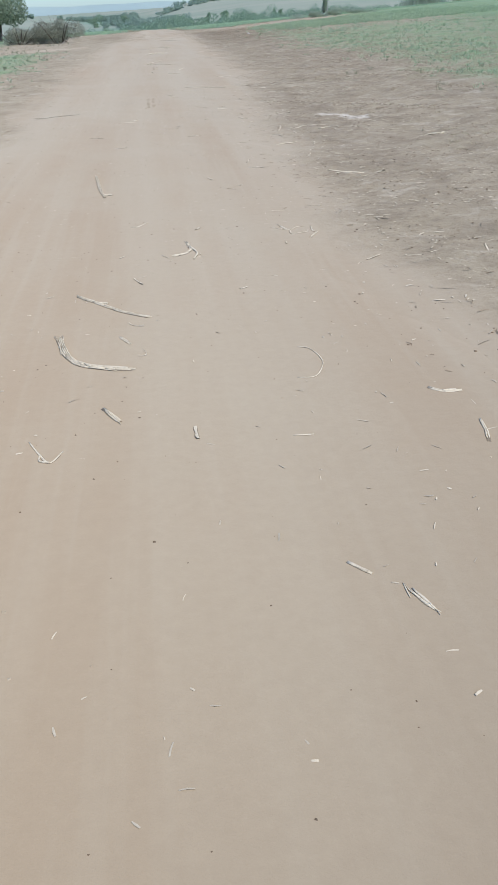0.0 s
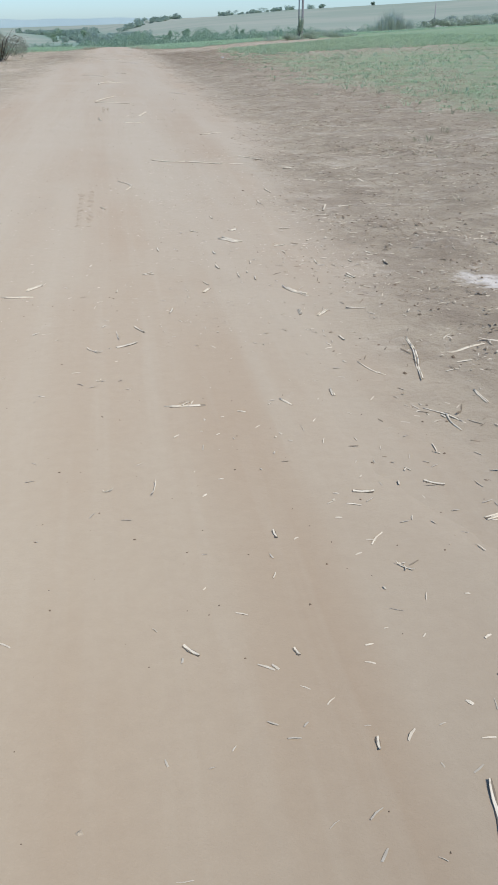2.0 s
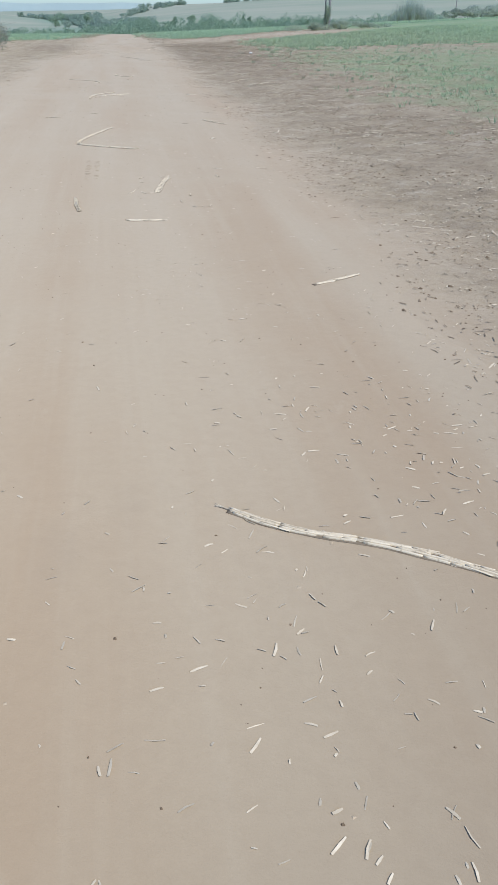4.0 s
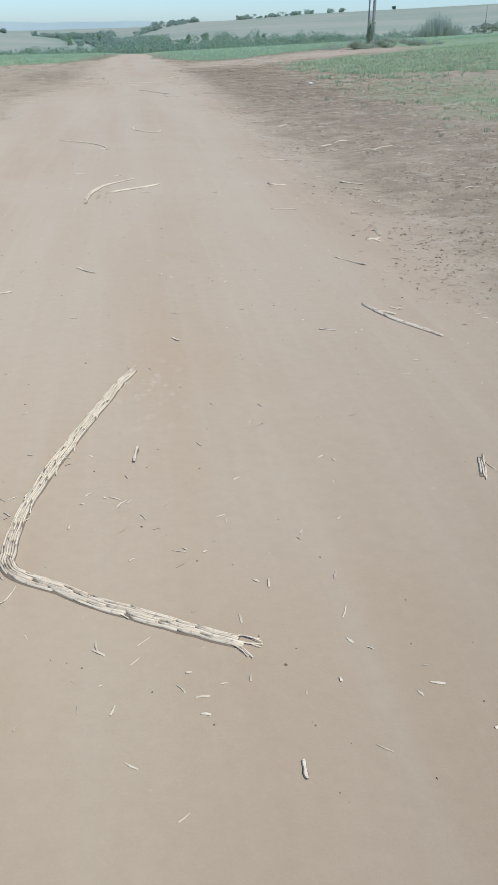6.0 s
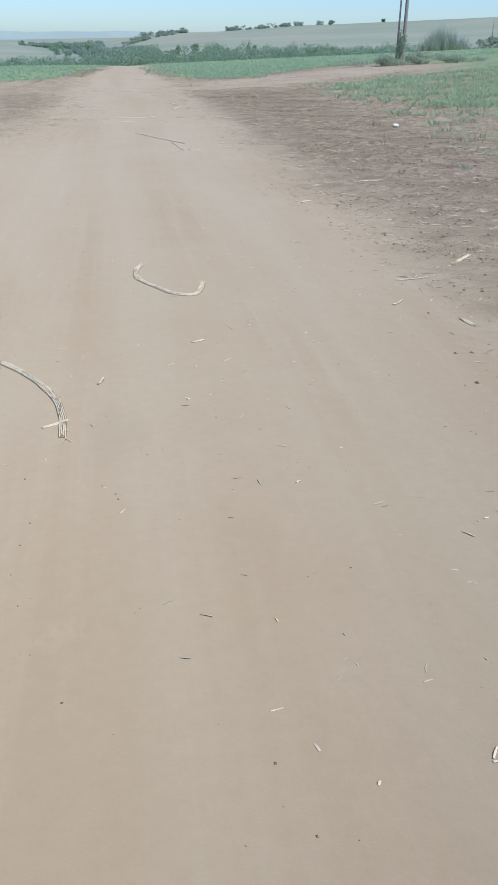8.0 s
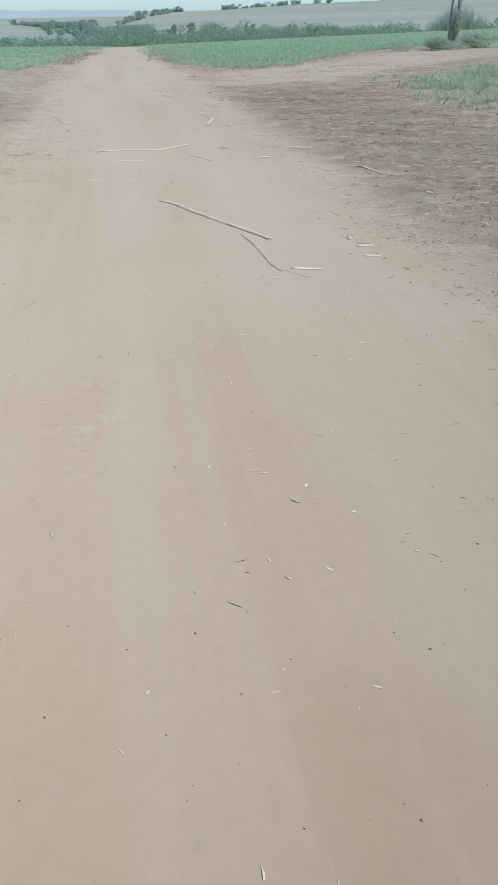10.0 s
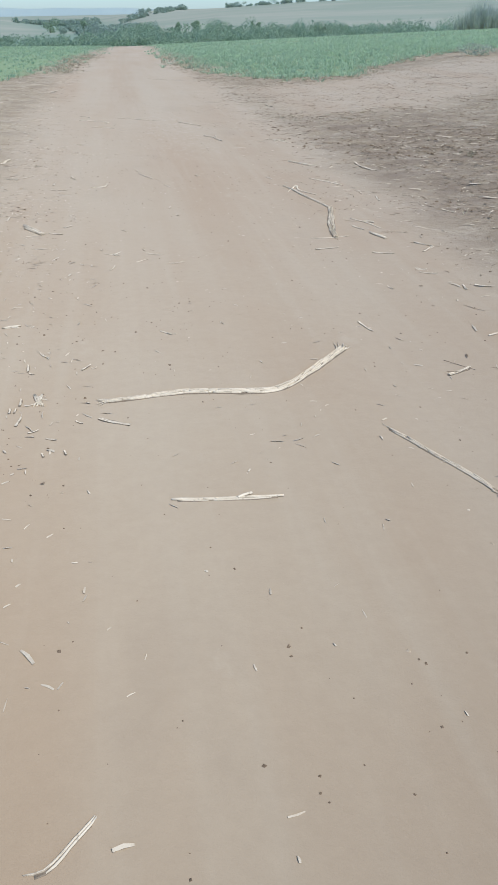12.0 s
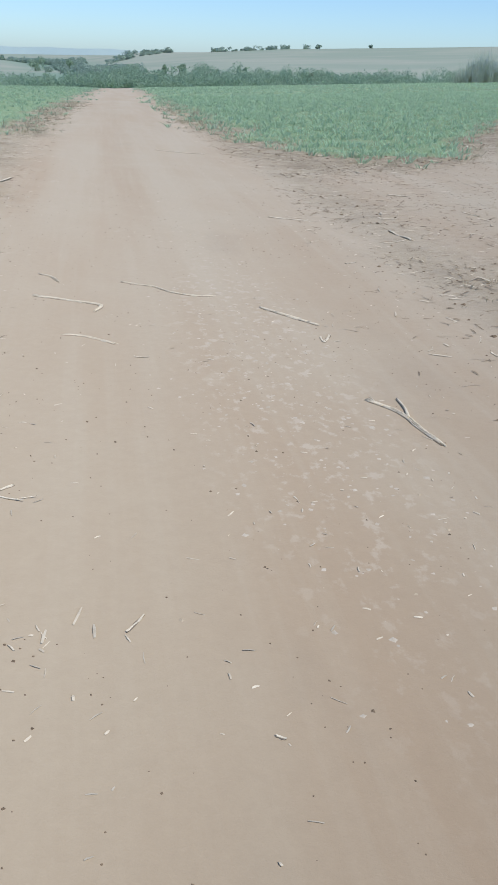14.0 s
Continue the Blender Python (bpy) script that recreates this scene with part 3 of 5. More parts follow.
def bundle(x, y, heading, steps, width):
    """a flattened length of cane burst into parallel strands with blunt ends"""
    STALK_ID[0] += 1
    rng = random.Random(STALK_ID[0])
    root = new("cane_bundle")
    line = bent_line(heading, steps)
    lay_stalk(root, x, y, line, width, rng, (4, 2) if len(steps) > 1 else (0, 0), (0.95, 0.95), rows=max(3, round(width / 0.015)), flat=0.5)
    root.location = (x, y, road_top(x, y))
    return tagged(root, "flattened pale cane length burst into parallel strands on dirt", "cane stalk", "cane debris on the road")


def switch(x, y, heading, steps, width, fork=None):
    """a thin dry stem or leaf rib that bends run by run"""
    STALK_ID[0] += 1
    rng = random.Random(STALK_ID[0])
    root = new("twig")
    line = bent_line(heading, steps)
    lay_stalk(root, x, y, line, width * 0.75, rng, (0, 0), (0.6, 0.6), rows=1)
    if fork:
        side_shoot(root, x, y, line, fork, width, STRAW, "side_shoot")
    root.location = (x, y, road_top(x, y))
    turned = sum(abs(t) for _, t in steps)
    words = "forked thin dry straw-coloured twig" if fork else "hooked thin dry straw-coloured twig" if turned > 60 else "thin straight straw-coloured twig"
    return tagged(root, words + " lying on the dirt", "twig", "twigs on the road")


def cane_stalk(x, y, heading, length, bend, width, peak=0.5):
    """a stalk given by its middle, with one gentle bow"""
    a = math.degrees(math.atan(3 * bend))
    d = Vector((math.cos(radians(heading)), math.sin(radians(heading)))) * length / 2
    return cane(x - d.x, y - d.y, heading + a, ((length * peak, 0), (length * (1 - peak), -2 * a)), min(width, 0.05), (1, 1) if length > 0.3 else (0, 0))


def straw_piece(x, y, heading, length, bend, width, peak=0.5):
    STALK_ID[0] += 1
    rng = random.Random(STALK_ID[0])
    root = new("straw_piece")
    n = 2 if width > 0.02 else 1
    # wider dark under-strip, added to paint contact shade round the straw
    vs, fs = strip_mesh(rng, length * 1.02, width * 1.15 + 0.005, 0.0014, bend, -0.001, 0, 0.98, 0.0, 6, 0.4, 0.002)
    mesh_object("rind", vs, fs, PITH_SHADE, root)
    for i in range(n):
        vs, fs = strip_mesh(rng, length, width / n * 1.1, 0.0018 + 0.04 * width, bend, (i - (n - 1) / 2) * width / n, rng.uniform(0, 0.08) * i, 1 - rng.uniform(0, 0.12) * i, 0.004, 8, 0.3, 0.003)
        mesh_object("strip", vs, fs, STRAW, root, smooth=False)
    root.matrix_world = pose(x, y, road_top(x, y) + 0.001, 0, 0, heading)
    tagged(root, ("long" if length > 0.35 else "short") + " flat piece of pale dry straw lying on soil", "straw", "straw pieces on the road")
    return root


def twig(x, y, heading, length, bend, width, peak=0.5):
    STALK_ID[0] += 1
    rng = random.Random(STALK_ID[0])
    root = new("twig")
    mat = TWIG if rng.random() < 0.12 else STRAW
    vs, fs = strip_mesh(rng, length, max(0.006, width * 0.5), 0.003, bend, 0, 0, 1, 0.012, 10, 0.7, 0.012)
    mesh_object("stem", vs, fs, mat, root, smooth=False)
    for i in range(rng.choice((0, 1, 1, 2))):
        l2 = length * rng.uniform(0.15, 0.45)
        vs, fs = strip_mesh(rng, l2, 0.005, 0.002, 0.1, 0, 0, 1, 0.006, 5, 0.8)
        u = rng.uniform(-0.35, 0.4)
        m = pose(u * length, bend * length * bow(u + 0.5), 0.003, 0, 0, rng.choice((-1, 1)) * rng.uniform(20, 60)) @ pose(l2 / 2, 0, 0)
        mesh_object("side_shoot", [m @ Vector(v) for v in vs], fs, mat, root)
    root.matrix_world = pose(x, y, road_top(x, y) + 0.001, 0, 0, heading)
    tagged(root, "thin dry forked twig lying on the soil", "twig", "twigs on the road")
    return root


cane_stalk(0.22, 67.25, 31, 0.25, -0.11, 0.019, 0.26)
straw_piece(0.11, 73.10, -23, 0.04, 0.00, 0.008)
straw_piece(0.33, 17.30, -104, 0.06, 0.00, 0.007)
straw_piece(1.02, 34.71, -91, 0.07, 0.00, 0.010)
straw_piece(0.20, 70.64, 58, 0.10, 0.00, 0.011)
straw_piece(1.06, 12.36, -99, 0.05, 0.00, 0.008)
straw_piece(1.09, 17.42, -69, 0.10, 0.00, 0.007)
straw_piece(0.28, 73.61, 82, 0.05, 0.00, 0.008)
cane_stalk(0.68, 73.60, -91, 0.09, 0.00, 0.018)
twig(-0.21, 4.96, -111, 0.10, 0.46, 0.005)
straw_piece(0.16, 40.46, -51, 0.27, 0.00, 0.024)
cane_stalk(1.28, 14.90, -62, 0.11, 0.00, 0.018)
straw_piece(0.93, 79.23, -33, 0.04, 0.00, 0.008)
straw_piece(1.46, 30.93, -52, 0.07, 0.00, 0.011)
straw_piece(1.56, 30.91, -46, 0.05, 0.00, 0.008)
straw_piece(0.31, 7.28, 47, 0.07, 0.00, 0.007)
cane_stalk(0.14, 31.13, -84, 0.74, -0.01, 0.065, 0.60)
straw_piece(1.53, 17.49, -93, 0.10, 0.00, 0.009)
straw_piece(1.64, 30.96, -105, 0.15, 0.00, 0.011)
straw_piece(0.62, 17.79, 18, 0.09, 0.00, 0.010)
straw_piece(1.40, 17.61, -90, 0.14, 0.00, 0.010)
straw_piece(0.60, 17.82, 39, 0.11, 0.00, 0.010)
straw_piece(-0.38, 7.33, 53, 0.07, 0.00, 0.009)
straw_piece(0.91, 32.39, 117, 0.07, 0.00, 0.009)
straw_piece(0.92, 10.12, -35, 0.03, 0.00, 0.008)
cane_stalk(-0.31, 5.22, -63, 0.17, 0.00, 0.025)
cane_stalk(1.59, 15.02, -92, 0.10, 0.00, 0.025)
straw_piece(0.90, 12.81, -69, 0.04, 0.00, 0.008)
straw_piece(0.53, 12.88, -49, 0.08, 0.00, 0.011)
straw_piece(0.86, 10.21, -33, 0.05, 0.00, 0.008)
straw_piece(1.33, 31.23, -87, 0.11, 0.00, 0.012)
straw_piece(1.49, 17.70, -95, 0.07, 0.00, 0.010)
twig(0.19, 15.40, 36, 0.04, 0.00, 0.009)
straw_piece(1.25, 17.91, -84, 0.13, 0.00, 0.018)
straw_piece(1.01, 10.33, 27, 0.08, 0.00, 0.010)
straw_piece(1.39, 10.17, -83, 0.07, 0.00, 0.006)
straw_piece(1.15, 7.47, -95, 0.08, 0.00, 0.010)
twig(-0.24, 5.51, -37, 0.15, -0.08, 0.007)
cane_stalk(0.10, 18.13, 77, 0.07, 0.00, 0.016)
straw_piece(1.57, 18.02, -102, 0.07, 0.00, 0.011)
straw_piece(0.86, 38.50, -58, 0.08, 0.00, 0.013)
straw_piece(0.47, 79.92, 54, 0.13, 0.00, 0.009)
straw_piece(1.47, 31.61, -92, 0.09, 0.00, 0.014)
straw_piece(0.91, 31.76, -60, 0.11, 0.00, 0.014)
twig(0.04, 35.67, 62, 0.11, 0.00, 0.011)
straw_piece(0.51, 74.41, -53, 0.07, 0.00, 0.011)
twig(1.44, 13.22, -46, 0.09, 0.00, 0.010)
twig(0.15, 15.92, -47, 0.13, 0.00, 0.013)
straw_piece(1.28, 18.43, -85, 0.11, 0.00, 0.016)
straw_piece(0.38, 16.02, 32, 0.17, 0.00, 0.024)
straw_piece(0.69, 10.93, -67, 0.15, 0.00, 0.019)
straw_piece(0.96, 13.55, -84, 0.06, 0.00, 0.010)
straw_piece(-0.08, 74.62, 47, 0.12, 0.00, 0.019)
cane_stalk(1.77, 15.82, -65, 0.05, 0.00, 0.013)
straw_piece(0.75, 18.68, -88, 0.14, 0.00, 0.011)
straw_piece(1.98, 38.58, -21, 0.12, 0.00, 0.019)
straw_piece(0.36, 8.27, 60, 0.10, 0.00, 0.016)
twig(0.32, 16.20, -83, 0.15, 0.00, 0.010)
straw_piece(1.89, 15.91, -80, 0.09, 0.00, 0.012)
twig(0.12, 39.08, -7, 0.05, 0.00, 0.009)
twig(0.88, 39.10, -44, 0.09, 0.00, 0.012)
straw_piece(0.48, 16.33, -61, 0.14, 0.00, 0.012)
straw_piece(0.61, 6.24, 31, 0.08, 0.00, 0.013)
straw_piece(1.59, 77.67, -82, 0.10, 0.00, 0.012)
twig(1.97, 18.61, -24, 0.12, 0.00, 0.014)
straw_piece(1.44, 13.83, -9, 0.10, 0.00, 0.016)
twig(0.03, 69.19, 6, 0.02, 0.00, 0.009)
twig(0.46, 14.03, -101, 0.13, 0.00, 0.009)
straw_piece(2.01, 33.34, -33, 0.12, 0.00, 0.019)
twig(0.24, 14.04, 13, 0.05, 0.00, 0.009)
straw_piece(1.12, 75.06, -66, 0.06, 0.00, 0.010)
straw_piece(-0.23, 6.56, -66, 0.18, 0.00, 0.013)
straw_piece(1.81, 13.87, -31, 0.10, 0.00, 0.016)
straw_piece(-0.06, 75.19, 55, 0.08, 0.00, 0.013)
cane_stalk(1.72, 16.52, -96, 0.14, 0.00, 0.034)
straw_piece(0.74, 16.74, 76, 0.11, 0.00, 0.014)
cane_stalk(1.89, 16.49, 51, 0.16, 0.00, 0.034)
straw_piece(1.30, 11.54, 10, 0.09, 0.00, 0.014)
straw_piece(0.01, 69.48, -70, 0.04, 0.00, 0.008)
straw_piece(0.12, 69.50, -74, 0.05, 0.00, 0.008)
twig(1.04, 19.34, -9, 0.06, 0.00, 0.010)
straw_piece(1.42, 11.54, -43, 0.13, 0.00, 0.018)
twig(1.27, 8.80, -13, 0.18, 0.00, 0.014)
cane_stalk(0.43, 11.78, -20, 0.06, 0.00, 0.015)
straw_piece(0.55, 36.79, 83, 0.17, 0.00, 0.014)
straw_piece(1.18, 19.39, -49, 0.11, 0.00, 0.013)
cane_stalk(2.28, 36.42, -108, 0.27, 0.00, 0.037)
straw_piece(2.17, 16.53, -13, 0.16, 0.00, 0.022)
straw_piece(0.09, 3.79, -85, 0.14, 0.00, 0.018)
straw_piece(0.04, 69.66, -21, 0.06, 0.00, 0.010)
straw_piece(1.06, 75.49, -96, 0.12, 0.00, 0.012)
straw_piece(0.43, 49.59, 71, 0.11, 0.00, 0.018)
cane_stalk(-0.15, 81.15, 40, 0.09, 0.00, 0.022)
straw_piece(-0.06, 69.76, 30, 0.06, 0.00, 0.010)
straw_piece(0.37, 69.83, -32, 0.20, 0.00, 0.022)
straw_piece(0.18, 69.85, -40, 0.05, 0.00, 0.008)
straw_piece(2.17, 19.40, -13, 0.11, 0.00, 0.018)
straw_piece(-0.15, 69.89, 80, 0.11, 0.00, 0.013)
cane_stalk(1.07, 17.22, 63, 0.13, 0.00, 0.029)
straw_piece(1.31, 12.04, -103, 0.28, 0.00, 0.010)
straw_piece(1.83, 6.87, 41, 0.21, 0.00, 0.016)
straw_piece(-0.18, 70.03, 82, 0.05, 0.00, 0.008)
twig(0.95, 73.02, 10, 0.16, 0.00, 0.019)
straw_piece(-0.21, 70.03, 90, 0.06, 0.00, 0.010)
twig(-0.09, 70.11, 38, 0.11, 0.00, 0.019)
cane_stalk(-0.05, 70.14, -75, 0.14, 0.00, 0.026)
straw_piece(-0.16, 70.14, 89, 0.09, 0.00, 0.012)
cane_stalk(-0.06, 70.16, -70, 0.18, 0.00, 0.033)
cane_stalk(-0.06, 70.16, 80, 0.17, 0.00, 0.025)
straw_piece(1.44, 20.03, -85, 0.12, 0.00, 0.015)
twig(0.77, 73.38, -27, 0.19, 0.00, 0.018)
cane_stalk(2.45, 14.80, -87, 0.19, 0.00, 0.025)
cane_stalk(1.14, 50.32, 26, 0.11, 0.00, 0.028)
cane_stalk(2.36, 17.45, -68, 0.10, 0.00, 0.025)
straw_piece(2.63, 33.35, -18, 0.17, 0.00, 0.024)
straw_piece(2.39, 17.48, -78, 0.16, 0.00, 0.018)
straw_piece(-0.13, 70.56, -33, 0.04, 0.00, 0.008)
twig(0.25, 70.62, 17, 0.04, 0.00, 0.009)
straw_piece(2.45, 43.00, -12, 0.31, 0.00, 0.033)
straw_piece(-0.16, 70.65, 91, 0.11, 0.00, 0.014)
twig(2.46, 70.33, -106, 0.19, 0.81, 0.020)
straw_piece(2.31, 12.53, -98, 0.21, 0.00, 0.014)
straw_piece(2.63, 40.45, -56, 0.38, 0.00, 0.021)
twig(2.20, 17.84, -42, 0.09, 0.00, 0.015)
cane_stalk(2.64, 50.31, -7, 0.04, 0.00, 0.013)
twig(-0.07, 70.85, -57, 0.13, 0.00, 0.022)
straw_piece(-0.23, 76.74, -3, 0.11, 0.00, 0.018)
twig(2.18, 17.95, -90, 0.12, 0.00, 0.018)
straw_piece(-0.35, 76.77, -42, 0.08, 0.00, 0.013)
straw_piece(2.52, 17.98, -81, 0.07, 0.00, 0.011)
straw_piece(2.85, 17.92, -92, 0.15, 0.00, 0.021)
straw_piece(2.38, 12.94, 44, 0.18, 0.00, 0.024)
straw_piece(2.89, 20.50, -109, 0.39, 0.00, 0.022)
straw_piece(2.67, 12.87, -33, 0.10, 0.00, 0.016)
cane_stalk(2.97, 62.65, -9, 0.17, 0.00, 0.037)
straw_piece(-0.36, 77.16, 87, 0.20, 0.00, 0.024)
straw_piece(2.80, 18.21, 4, 0.11, 0.00, 0.018)
straw_piece(2.18, 71.17, -77, 0.22, 0.00, 0.014)
straw_piece(2.78, 18.27, -71, 0.09, 0.00, 0.014)
straw_piece(1.96, 18.61, 21, 0.13, 0.00, 0.021)
cane_stalk(-0.34, 71.46, 15, 0.13, 0.00, 0.033)
straw_piece(2.95, 51.08, 47, 0.18, 0.00, 0.024)
straw_piece(2.54, 13.46, -101, 0.25, 0.00, 0.018)
cane_stalk(3.01, 63.03, -1, 0.18, 0.00, 0.037)
straw_piece(-0.56, 13.94, 20, 0.22, 0.00, 0.024)
cane_stalk(3.11, 41.30, -69, 0.21, 0.00, 0.037)
straw_piece(-0.12, 77.62, -77, 0.25, 0.00, 0.024)
twig(0.67, 83.24, -15, 0.13, 0.00, 0.022)
straw_piece(2.32, 18.85, 47, 0.10, 0.00, 0.016)
cane_stalk(2.38, 21.59, -85, 0.31, 0.00, 0.026)
straw_piece(2.59, 77.41, -76, 0.17, 0.00, 0.019)
straw_piece(2.48, 47.40, -49, 0.12, 0.00, 0.019)
twig(2.89, 63.40, -62, 0.17, 0.00, 0.020)
cane_stalk(2.95, 63.43, -105, 0.28, 0.00, 0.037)
twig(2.63, 38.97, -44, 0.12, 0.00, 0.020)
twig(2.81, 18.95, -8, 0.09, 0.00, 0.015)
cane_stalk(3.24, 41.63, -96, 0.30, 0.00, 0.034)
twig(2.49, 47.54, -78, 0.33, 0.00, 0.016)
twig(2.87, 47.49, -76, 0.12, 0.00, 0.017)
twig(-0.15, 81.04, -30, 0.24, 0.00, 0.025)
cane_stalk(2.62, 44.75, -58, 0.30, 0.00, 0.057)
straw_piece(2.21, 83.57, -91, 0.14, 0.00, 0.018)
twig(2.65, 72.05, -70, 0.09, 0.00, 0.015)
straw_piece(2.26, 83.60, 63, 0.22, 0.00, 0.024)
straw_piece(3.54, 83.08, -84, 0.10, 0.00, 0.016)
straw_piece(3.36, 47.58, 66, 0.14, 0.00, 0.022)
twig(3.33, 51.82, 11, 0.35, 0.00, 0.041)
straw_piece(3.16, 47.76, -18, 0.07, 0.00, 0.011)
straw_piece(3.27, 71.98, -100, 0.13, 0.00, 0.021)
straw_piece(3.44, 72.00, -28, 0.14, 0.00, 0.022)
straw_piece(2.75, 14.47, -8, 0.11, 0.00, 0.018)
cane_stalk(3.11, 22.28, -21, 0.17, 0.00, 0.037)
twig(3.11, 72.43, -32, 0.17, 0.00, 0.025)
twig(0.38, 72.95, 70, 0.13, 0.00, 0.022)
twig(3.09, 72.54, -7, 0.10, 0.00, 0.017)
straw_piece(3.27, 42.74, -76, 0.14, 0.00, 0.022)
straw_piece(2.87, 6.86, -105, 0.38, 0.00, 0.018)
straw_piece(3.22, 48.55, 3, 0.14, 0.00, 0.022)
straw_piece(2.64, 20.44, -76, 0.13, 0.00, 0.021)
straw_piece(2.93, 73.14, -19, 0.21, 0.00, 0.024)
straw_piece(2.13, 20.77, -86, 0.20, 0.00, 0.024)
straw_piece(3.66, 48.71, -11, 0.19, 0.00, 0.024)
straw_piece(3.15, 20.50, 11, 0.19, 0.00, 0.024)
straw_piece(2.45, 73.42, 9, 0.24, 0.00, 0.024)
straw_piece(3.35, 15.32, -80, 0.22, 0.00, 0.023)
straw_piece(3.11, 15.44, 45, 0.38, 0.00, 0.044)
straw_piece(3.41, 73.24, -133, 0.24, 0.00, 0.024)
twig(2.55, 53.48, -54, 0.15, 0.00, 0.025)
straw_piece(3.76, 43.26, 14, 0.13, 0.00, 0.021)
twig(2.90, 20.83, -43, 0.15, 0.00, 0.025)
twig(3.01, 15.69, -29, 0.37, 0.00, 0.042)
straw_piece(3.77, 43.41, -110, 0.29, 0.00, 0.024)
straw_piece(3.71, 43.43, -90, 0.33, 0.00, 0.021)
straw_piece(3.43, 73.42, -54, 0.22, 0.00, 0.024)
cane_stalk(3.09, 73.84, -72, 0.30, 0.00, 0.051)
straw_piece(-0.18, 74.29, -17, 0.14, 0.00, 0.022)
cane_stalk(-0.41, 74.42, -59, 0.42, 0.00, 0.053)
cane_stalk(3.11, 41.33, 30, 0.21, 0.00, 0.037)
cane_stalk(-0.41, 74.49, -63, 0.55, 0.00, 0.069)
straw_piece(2.98, 74.20, -66, 0.19, 0.00, 0.024)
cane_stalk(2.66, 44.66, 10, 0.22, 0.00, 0.037)
cane_stalk(2.65, 44.67, 15, 0.26, 0.00, 0.037)
twig(2.56, 44.74, -93, 0.36, 0.00, 0.025)
cane_stalk(3.00, 69.12, -20, 0.32, 0.00, 0.069)
straw_piece(-0.74, 75.08, 84, 0.20, 0.00, 0.024)
straw_piece(3.75, 44.72, -42, 0.37, 0.00, 0.044)
straw_piece(3.88, 22.07, -95, 0.50, 0.00, 0.042)
straw_piece(3.87, 22.20, -92, 0.75, 0.00, 0.026)
straw_piece(-0.60, 39.84, 15, 0.35, 0.00, 0.040)
straw_piece(3.32, 86.48, 23, 0.16, 0.00, 0.024)
straw_piece(4.58, 50.40, -92, 0.50, 0.00, 0.026)
straw_piece(4.24, 74.89, -67, 0.20, 0.00, 0.024)
straw_piece(-1.00, 15.29, -18, 0.24, 0.00, 0.024)
straw_piece(2.53, 70.26, 30, 0.21, 0.00, 0.024)
straw_piece(4.13, 51.21, -50, 0.17, 0.00, 0.024)
cane_stalk(3.87, 70.19, -18, 0.45, 0.00, 0.069)
straw_piece(3.69, 75.82, -97, 0.29, 0.00, 0.024)
straw_piece(4.72, 51.25, -95, 0.24, 0.00, 0.024)
cane_stalk(3.22, 56.02, 50, 0.32, 0.00, 0.069)
cane_stalk(4.43, 67.64, -73, 0.97, 0.00, 0.064)
cane_stalk(5.03, 75.54, -47, 0.24, 0.00, 0.037)
straw_piece(4.75, 84.53, -47, 0.27, 0.00, 0.024)
twig(4.30, 87.69, 26, 0.42, 0.00, 0.047)
straw_piece(3.97, 56.50, -49, 0.31, 0.00, 0.040)
cane_stalk(4.12, 52.55, 42, 0.38, 0.00, 0.069)
straw_piece(5.27, 76.37, 1, 0.32, 0.00, 0.044)
straw_piece(5.20, 52.21, -27, 0.48, 0.00, 0.044)
cane_stalk(4.53, 88.13, -84, 0.73, 0.00, 0.060)
straw_piece(4.47, 76.85, -38, 0.44, 0.00, 0.044)
straw_piece(-0.95, 77.66, -21, 0.18, 0.00, 0.024)
twig(-0.75, 77.78, 55, 0.26, 0.00, 0.025)
straw_piece(-0.91, 69.78, 20, 0.28, 0.00, 0.024)
cane_stalk(4.61, 57.77, -19, 0.46, 0.00, 0.069)
straw_piece(4.25, 78.02, -76, 0.55, 0.00, 0.038)
cane_stalk(5.12, 48.16, 14, 0.65, 0.00, 0.069)
straw_piece(4.19, 78.52, -92, 0.45, 0.00, 0.034)
cane_stalk(4.44, 48.76, 28, 0.73, 0.00, 0.069)
straw_piece(6.19, 89.50, -70, 0.37, 0.00, 0.035)
cane_stalk(-1.22, 79.33, 79, 0.52, 0.00, 0.061)
twig(4.36, 49.99, -50, 0.64, 0.00, 0.047)
straw_piece(5.92, 55.21, -35, 0.47, 0.00, 0.044)
straw_piece(3.22, 89.53, -29, 0.62, 0.00, 0.044)
straw_piece(5.82, 91.57, -34, 0.60, 0.00, 0.044)
straw_piece(6.59, 52.30, -60, 0.58, 0.00, 0.044)
straw_piece(6.01, 94.89, -75, 0.34, 0.00, 0.044)
straw_piece(-1.44, 93.30, 72, 1.47, 0.00, 0.059)
straw_piece(-2.00, 18.96, 28, 0.97, 0.00, 0.044)
cane_stalk(4.96, 97.86, -46, 0.76, 0.00, 0.069)
cane_stalk(2.57, 99.83, -37, 1.54, 0.00, 0.112)


# the larger pieces, each with its own bends
cane(-0.72, 6.29, -50, ((0.29, 0), (0.29, -2), (0.29, 11),), 0.036, fork=(0.35, 40, 0.08))
cane(-0.77, 5.36, -76, ((0.36, 0), (0.21, 20), (0.20, 31), (0.16, 7),), 0.050, fray=(5, 0))
switch(0.82, 4.90, -28, ((0.07, 0), (0.16, -46), (0.14, -17), (0.18, -24), (0.11, -68),), 0.014)
cane(-0.83, 11.57, -84, ((1.05, 0), (0.51, 3),), 0.044, fork=(0.8, 70, 0.12))
switch(-0.79, 3.85, -65, ((0.16, 0), (0.12, 7), (0.12, 120),), 0.021, fork=(0.7, 150, 0.12))
